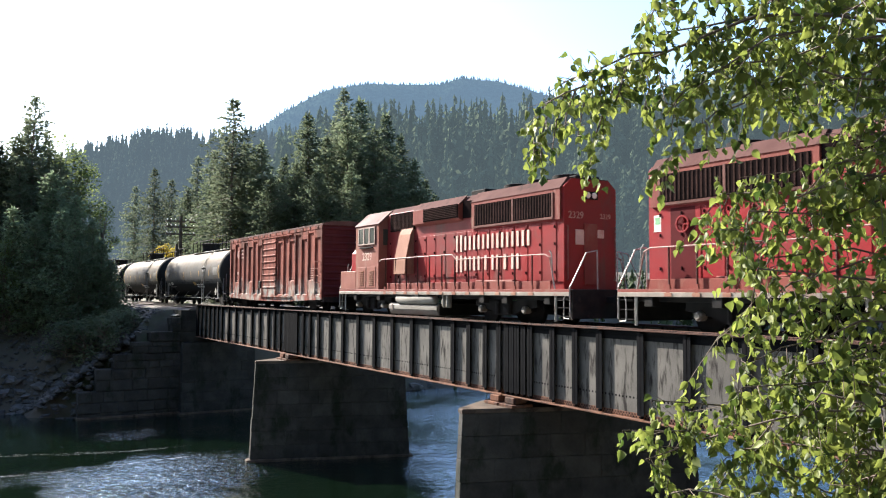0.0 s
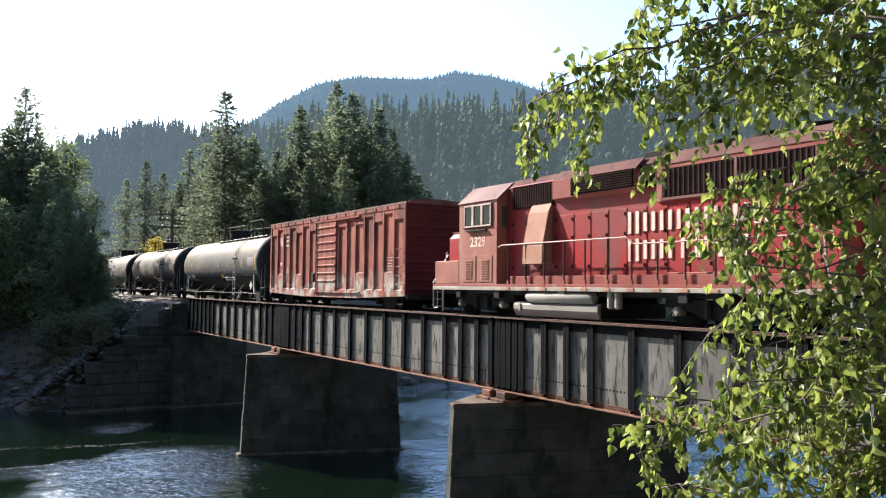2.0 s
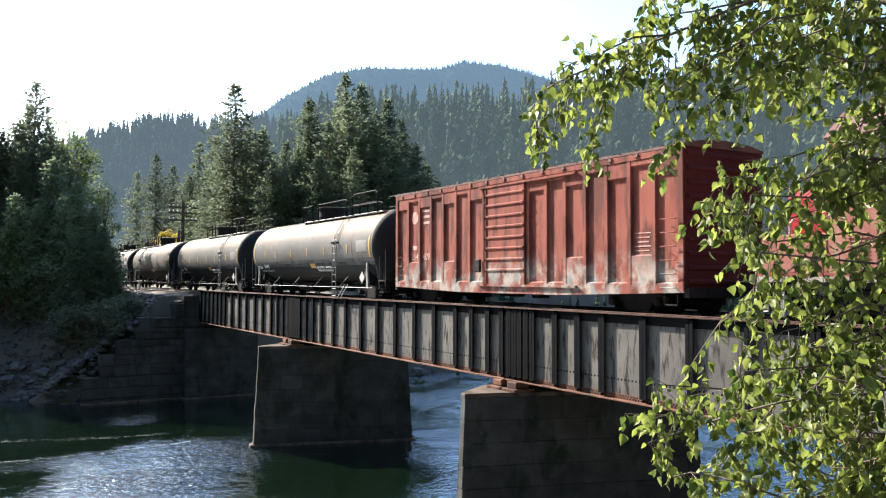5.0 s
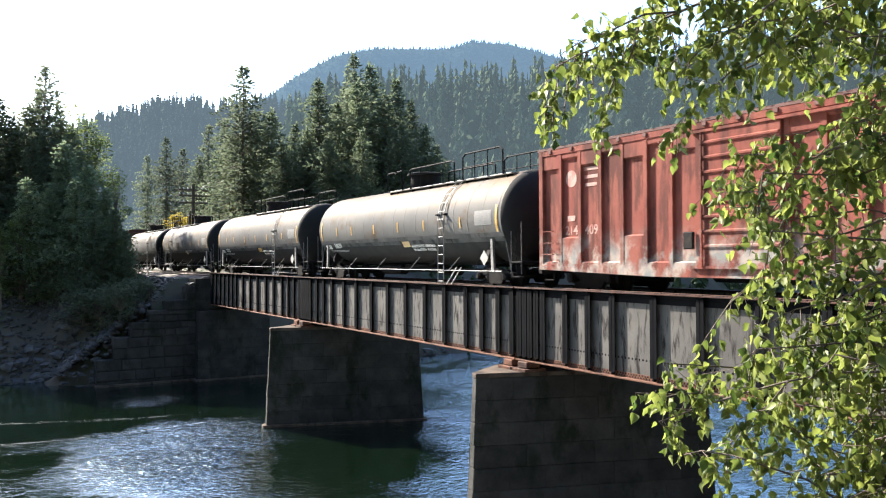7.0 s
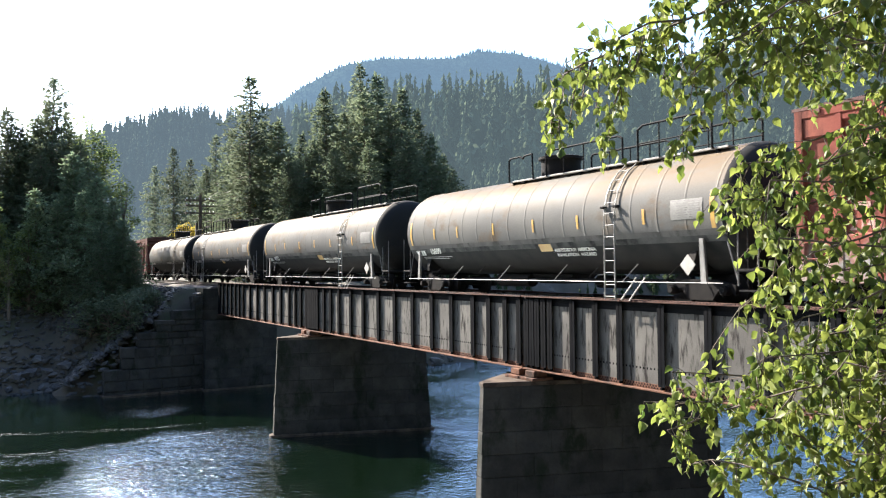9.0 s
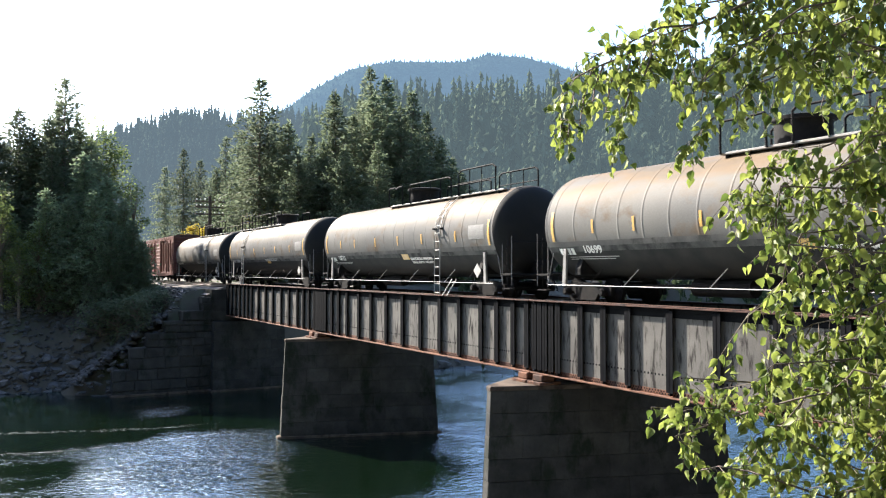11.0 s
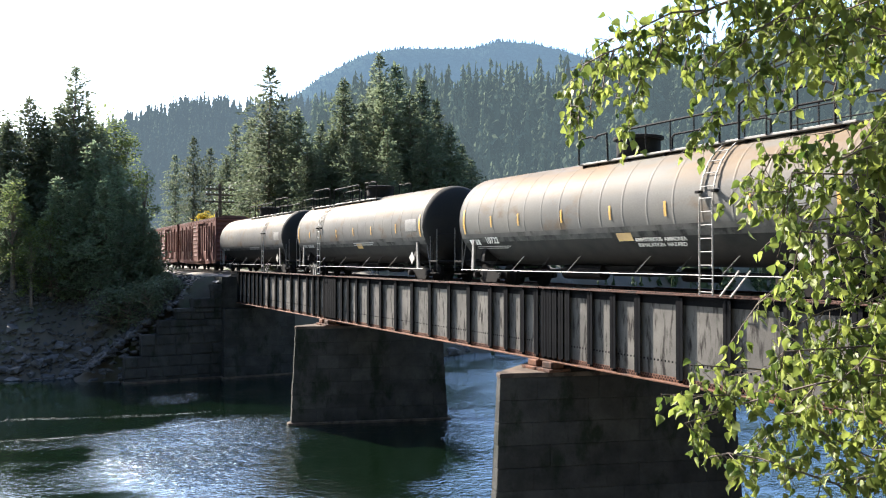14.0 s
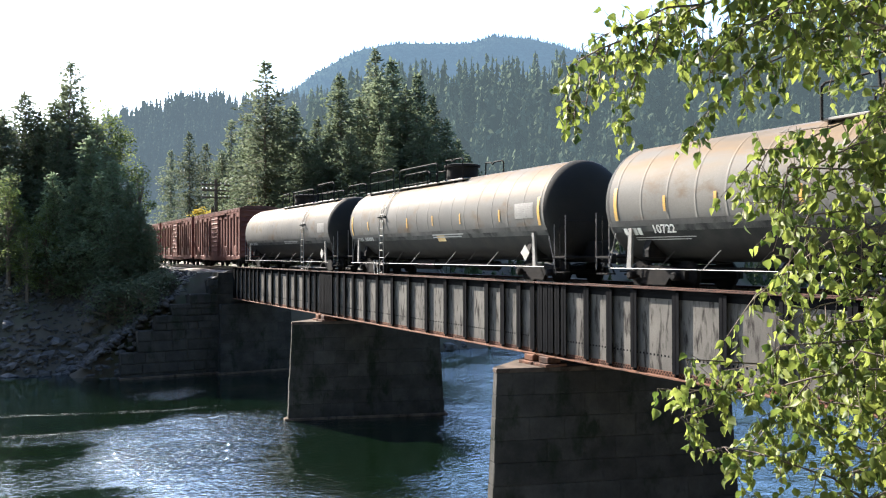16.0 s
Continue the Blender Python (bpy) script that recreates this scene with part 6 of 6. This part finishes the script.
# telegraph pole by the track
px, py, _ = from_eye(*bearing(318, 500), 108)
pole = thing("telegraph_pole", pose(px, py, float(ground_height(np.array([px]), np.array([py]))[0]), 0, 0, 8), "old dark wooden telegraph pole with crossarms", "utility pole")
part("pole", Shape().tube((0, 0, -.3), (0, 0, 10.9), .27, 10, .2), POLE_WOOD, pole)
part("stub_pole", Shape().tube((-.5, .1, -.3), (-.42, .1, 7.4), .22, 10, .18), POLE_WOOD, pole)
for z in (10.2, 9.5, 8.6):
    arm = part("crossarm", Shape().box(-1.9, -.09, z - .1, 1.9, .09, z + .1, .01), POLE_WOOD, pole)
    for x in (-1.7, -1.2, -.65, .65, 1.2, 1.7):
        part("insulator", Shape().lathe([(z + .09, .04), (z + .15, .04), (z + .16, .1), (z + .28, .09), (z + .34, .0)], 8, "z", (x, 0, 0)), WHITE, arm)

# loose rocks on the far bank
rnd = random.Random(5)
rock_meshes = []
for k in range(5):
    b = bmesh.new()
    bmesh.ops.create_icosphere(b, subdivisions=1, radius=.5)
    for w in b.verts:
        w.co *= rnd.uniform(.7, 1.25)
        w.co.z *= .62
    me = bpy.data.meshes.new("rock")
    b.to_mesh(me)
    b.free()
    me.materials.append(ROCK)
    rock_meshes.append(me)
for k in range(290):
    x = rnd.uniform(-26, -5.5) if k < 220 else rnd.uniform(5, 40)
    o = rnd.uniform(-.6, 6.5) * rnd.random() ** .5
    y = float(far_shore(np.array([x]))[0]) + o
    z = float(ground_height(np.array([x]), np.array([y]))[0])
    s = rnd.uniform(.25, 1.15) * (1.25 if k >= 220 else 1)
    ob = new("rock", rock_meshes[k % 5])
    ob.matrix_basis = pose(x, y, z + .05, rnd.uniform(-20, 20), rnd.uniform(-20, 20), rnd.uniform(0, 360)) @ Matrix.Diagonal((s * 1.2, s, s, 1))
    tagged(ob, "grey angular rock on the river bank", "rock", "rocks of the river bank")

# small broken stone between the rocks
sv, sf = [], []
for k in range(5200):
    x = rnd.uniform(-30, -4) if k < 4200 else rnd.uniform(5, 45)
    y = float(far_shore(np.array([x]))[0]) + (rnd.uniform(-1.0, 8.5) if k % 4 else rnd.uniform(6, 16))
    z = float(ground_height(np.array([x]), np.array([y]))[0])
    me = rock_meshes[k % 5]
    s = rnd.uniform(.1, .48) * (1 if k % 4 else .6)
    m = pose(x, y, z + .03, rnd.uniform(-30, 30), rnd.uniform(-30, 30), rnd.uniform(0, 360)) @ Matrix.Diagonal((s * 1.25, s, s, 1))
    o = len(sv)
    sv += [(m @ w.co)[:] for w in me.vertices]
    sf += [tuple(i + o for i in q.vertices) for q in me.polygons]
for k in range(1500):
    x, y = rnd.uniform(-9.5, -1.7), rnd.uniform(39.0, 66)
    z = float(ground_height(np.array([x]), np.array([y]))[0])
    s = rnd.uniform(.06, .34)
    m = pose(x, y, z + .02, rnd.uniform(-30, 30), rnd.uniform(-30, 30), rnd.uniform(0, 360)) @ Matrix.Diagonal((s * 1.25, s, s * .8, 1))
    o = len(sv)
    sv += [(m @ w.co)[:] for w in rock_meshes[k % 5].vertices]
    sf += [tuple(i + o for i in q.vertices) for q in rock_meshes[k % 5].polygons]
for k in range(700):
    x, y = rnd.uniform(-10.5, -4.5), rnd.uniform(38.2, 44.5)
    z = max(float(ground_height(np.array([x + a]), np.array([y + b]))[0]) for a in (-.5, .5) for b in (-.5, .5))
    s = rnd.uniform(.2, .65)
    m = pose(x, y, z - .02, rnd.uniform(-30, 30), rnd.uniform(-30, 30), rnd.uniform(0, 360)) @ Matrix.Diagonal((s * 1.25, s, s, 1))
    o = len(sv)
    sv += [(m @ w.co)[:] for w in rock_meshes[k % 5].vertices]
    sf += [tuple(i + o for i in q.vertices) for q in rock_meshes[k % 5].polygons]
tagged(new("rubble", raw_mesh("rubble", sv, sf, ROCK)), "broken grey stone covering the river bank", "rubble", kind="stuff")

# thin foam along the eddy lines on the river
fo = random.Random(31)
foam = Shape()
for line in range(16):
    upper = line % 2
    x0 = -19 + fo.uniform(0, 9)
    ln, ph, drift = fo.uniform(2.5, 8), fo.uniform(0, 6), fo.gauss(0, .28)
    prev = None
    for k in range(40):
        u = k / 39
        x = x0 + ln * u
        bow = 27.4 - .16 * (x + 9) + .7 * math.sin(.35 * x + 1) if upper else 22.6 + .02 * (x + 12) ** 2 + .3 * math.sin(.7 * x)
        y = bow + drift + .12 * math.sin(ph + 9 * u)
        w2 = fo.uniform(.003, .02) * math.sin(math.pi * u) * (1.6 if fo.random() < .12 else 1) + .002
        if prev and fo.random() < .62:
            foam.add([(prev[0], prev[1] - prev[2], WATER_Z + .012), (x, y - w2, WATER_Z + .012), (x, y + w2, WATER_Z + .012), (prev[0], prev[1] + prev[2], WATER_Z + .012)], [(0, 1, 2, 3)])
        prev = (x, y, w2)
tagged(part("foam", foam, FOAM), "thin grey-white foam lines on the eddy below the bridge", "foam", kind="stuff")

# ---- the birch by the camera ----
birch = thing("birch_tree", pose(*from_eye(36, -22.5, 4.4)), "young birch with hanging green leaves, sunlit from behind", "tree")
BASE = birch.matrix_basis.translation.copy()
LEAF_AT = 4.0


def near_at(x, y, d):
    return Vector(from_eye(*bearing(x, y), d)) - BASE


rnd = random.Random(77)
limbs = [
    [(1640, 100), (1495, 68), (1400, 55), (1345, 52), (1270, 72), (1200, 95), (1142, 114), (1087, 131), (1044, 150), (1000, 165), (962, 185), (945, 235), (944, 290)],
    [(1200, 95), (1110, 118), (1085, 165), (1060, 225), (1045, 285), (1036, 325)],
    [(1142, 114), (1152, 160), (1140, 205)],
    [(1110, 122), (1098, 165), (1085, 200)],
    [(1070, 138), (1062, 180), (1068, 215)],
    [(1044, 150), (1030, 205), (1022, 250)],
    [(1020, 158), (1004, 200), (998, 235)],
    [(1000, 165), (985, 215), (978, 262)],
    [(975, 178), (960, 235), (958, 285)],
    [(1180, 100), (1120, 100), (1060, 125), (1010, 140), (975, 160)],
    [(1640, 20), (1480, 25), (1330, 2), (1220, 5), (1165, 20), (1148, 45)],
    [(1345, 52), (1260, 60), (1190, 65), (1160, 90), (1170, 140), (1180, 190)],
    [(1640, 190), (1500, 170), (1380, 180), (1300, 205), (1240, 240), (1200, 270), (1175, 310)],
    [(1500, 170), (1400, 130), (1310, 130), (1240, 150), (1200, 185), (1190, 235)],
    [(1640, 300), (1500, 290), (1400, 320), (1330, 350), (1275, 350), (1255, 380), (1250, 430)],
    [(1640, 340), (1540, 330), (1440, 350), (1370, 380), (1320, 420), (1300, 460)],
    [(1640, 430), (1480, 480), (1400, 500), (1330, 545), (1270, 590), (1245, 625)],
    [(1640, 660), (1500, 690), (1400, 712), (1320, 705), (1230, 702), (1150, 700)],
    [(1400, 712), (1300, 742), (1220, 748), (1150, 752), (1100, 752)],
    [(1300, 742), (1230, 765), (1180, 785), (1140, 800), (1180, 830)],
    [(1640, 860), (1450, 830), (1350, 790), (1290, 800), (1250, 850)],
    [(1640, 1000), (1400, 880), (1270, 850), (1215, 845), (1180, 855)],
    [(1640, 560), (1520, 560), (1450, 590), (1380, 605), (1310, 640)],
    [(1640, 760), (1500, 770), (1420, 760), (1340, 760), (1280, 790)],
]
for k in range(32):
    x0, y0 = rnd.uniform(1290, 1560), 930 * (k + rnd.random()) / 32
    limbs.append([(1660, y0 - rnd.uniform(-30, 70)), ((1660 + x0) / 2, y0 - rnd.uniform(-10, 30)), (x0, y0 + rnd.uniform(-10, 20)), (x0 - rnd.uniform(10, 60), y0 + rnd.uniform(20, 70))])
for k in range(9):
    x0, y0 = rnd.uniform(1330, 1540), 620 + 290 * (k + rnd.random()) / 9
    limbs.append([(x0 + 170, y0 - rnd.uniform(0, 60)), (x0 + 80, y0 - rnd.uniform(0, 30)), (x0, y0 + rnd.uniform(-10, 20)), (x0 - rnd.uniform(10, 60), y0 + rnd.uniform(20, 70))])
for k in range(12):
    x0, y0 = rnd.uniform(1240, 1540), 210 * (k + rnd.random()) / 12 - 10
    limbs.append([(x0 + 190, y0 - rnd.uniform(20, 80)), (x0 + 90, y0 - rnd.uniform(0, 40)), (x0, y0 + rnd.uniform(-10, 20)), (x0 - rnd.uniform(10, 50), y0 + rnd.uniform(20, 70))])
leaf_poses = []
for k, line in enumerate(limbs):
    d0 = LEAF_AT + rnd.uniform(-.35, .45)
    pts = [near_at(x, y, d0 + .12 * math.sin(i * 1.3 + k)) for i, (x, y) in enumerate(line)]
    limb = Shape()
    total = len(pts) - 1
    for i in range(total):
        thick = .008 if k in (0, 10, 17) else .004
        limb.tube(pts[i], pts[i + 1], thick * (1 - i / (total + 1)) + .0015, 6, thick * (1 - (i + 1) / (total + 1)) + .0015)
    dense = []
    for a, b in zip(pts, pts[1:]):
        n = max(2, int((b - a).length / .03))
        dense += [a.lerp(b, j / n) for j in range(n)]
    dense.append(pts[-1])
    start = int(len(dense) * (.2 if k < 24 and len(line) > 5 else .15))
    for i in range(start, len(dense)):
        if rnd.random() < .8 or i == len(dense) - 1:
            # a hanging side twig
            ln = rnd.uniform(.06, .15 if k < 10 else .26) * (1 if i < len(dense) - 4 else .6)
            dr = Vector((rnd.uniform(-.7, .7), rnd.uniform(-.7, .7), rnd.uniform(-1.0, .75))).normalized()
            e = dense[i] + dr * ln + Vector((0, 0, -.25 * ln))
            limb.tube(dense[i], e, .0022, 4, .001, False)
            m = max(2, int(ln / .024))
            for j in range(m):
                leaf_poses.append(dense[i].lerp(e, (j + 1) / m))
        elif rnd.random() < .5:
            leaf_poses.append(dense[i])
    part("limb", limb, TWIG, birch)
stem = Shape()
top_pts = [Vector((0, 0, -.3)), Vector((.05, .03, 1.0)), Vector((-.02, .05, 2.2)), Vector((.08, 0, 3.6)), Vector((.0, .1, 5.2))]
for i in range(4):
    stem.tube(top_pts[i], top_pts[i + 1], .075 - .014 * i, 10, .061 - .014 * i)
part("trunk", stem, BARK, birch)


def leaf_mesh(seed):
    """An ovate, pointed leaf with a fold along its rib, hanging along -z."""
    r = random.Random(seed)
    fold, curl, twist, bow = r.uniform(.1, 1.3), r.uniform(-.7, .8), r.uniform(-.9, .9), r.uniform(-.14, .14)
    broad = r.uniform(.85, 1.12)
    rows = [(0, .0), (.1, .25), (.27, .36), (.5, .31), (.77, .13), (1.0, 0.0)]
    v, f = [], []
    for s, w in rows:
        w *= broad * r.uniform(.92, 1.08)
        y, x, ca, sa2 = curl * s * s * .5, bow * s * (1 - s) * 4, math.cos(twist * s), math.sin(twist * s)
        for px, py in ((-w, fold * w), (0, 0), (w, fold * w * r.uniform(.6, 1.2))):
            v.append((x + px * ca - py * sa2, y + px * sa2 + py * ca, -s))
    for i in range(5):
        a = i * 3
        f += [(a, a + 1, a + 4, a + 3), (a + 1, a + 2, a + 5, a + 4)]
    return [tuple(c * .056 for c in p) for p in v], f


kinds = [leaf_mesh(s) for s in range(14)]
kind_meshes = []
for v, f in kinds:
    me = raw_mesh("leaf", v, f, LEAF)
    me.polygons.foreach_set("use_smooth", [True] * len(me.polygons))
    kind_meshes.append(me)
all_v, all_f = [], []
step = max(1, len(leaf_poses) // 290)
for k, p in enumerate(leaf_poses):
    m = pose(p.x, p.y, p.z, rnd.gauss(0, 30), rnd.gauss(0, 30), rnd.uniform(0, 360)) @ Matrix.Translation((0, 0, -.012)) @ Matrix.Scale(rnd.uniform(.65, 1.15), 4)
    if k % step == 0 and k // step < 295:
        part("leaf", kind_meshes[k % 14], LEAF, birch, at=m)
    else:
        v, f = kinds[k % 14]
        o = len(all_v)
        all_v += [(m @ Vector(q))[:] for q in v]
        all_f += [tuple(i + o for i in q) for q in f]
me = raw_mesh("leaves", all_v, all_f, LEAF)
me.polygons.foreach_set("use_smooth", [True] * len(me.polygons))
part("leaves", me, LEAF, birch)["kind"] = "stuff"


# ---- what moves ----
def motions():
    times = [k * 0.5 for k in range(33)]
    for ob, centre, turned in TRAIN:
        walk(ob, [(t, pose(TRACK_X, centre - travelled(t), RAIL_Z, 0, 0, turned)) for t in times])
    steps = [k * 16.0 / 120 for k in range(121)]
    for ws, d, r, way in WHEELS:
        walk(ws, [(t, pose(0, d, r, way * math.degrees(travelled(t) / r) % 360)) for t in steps])


motions()
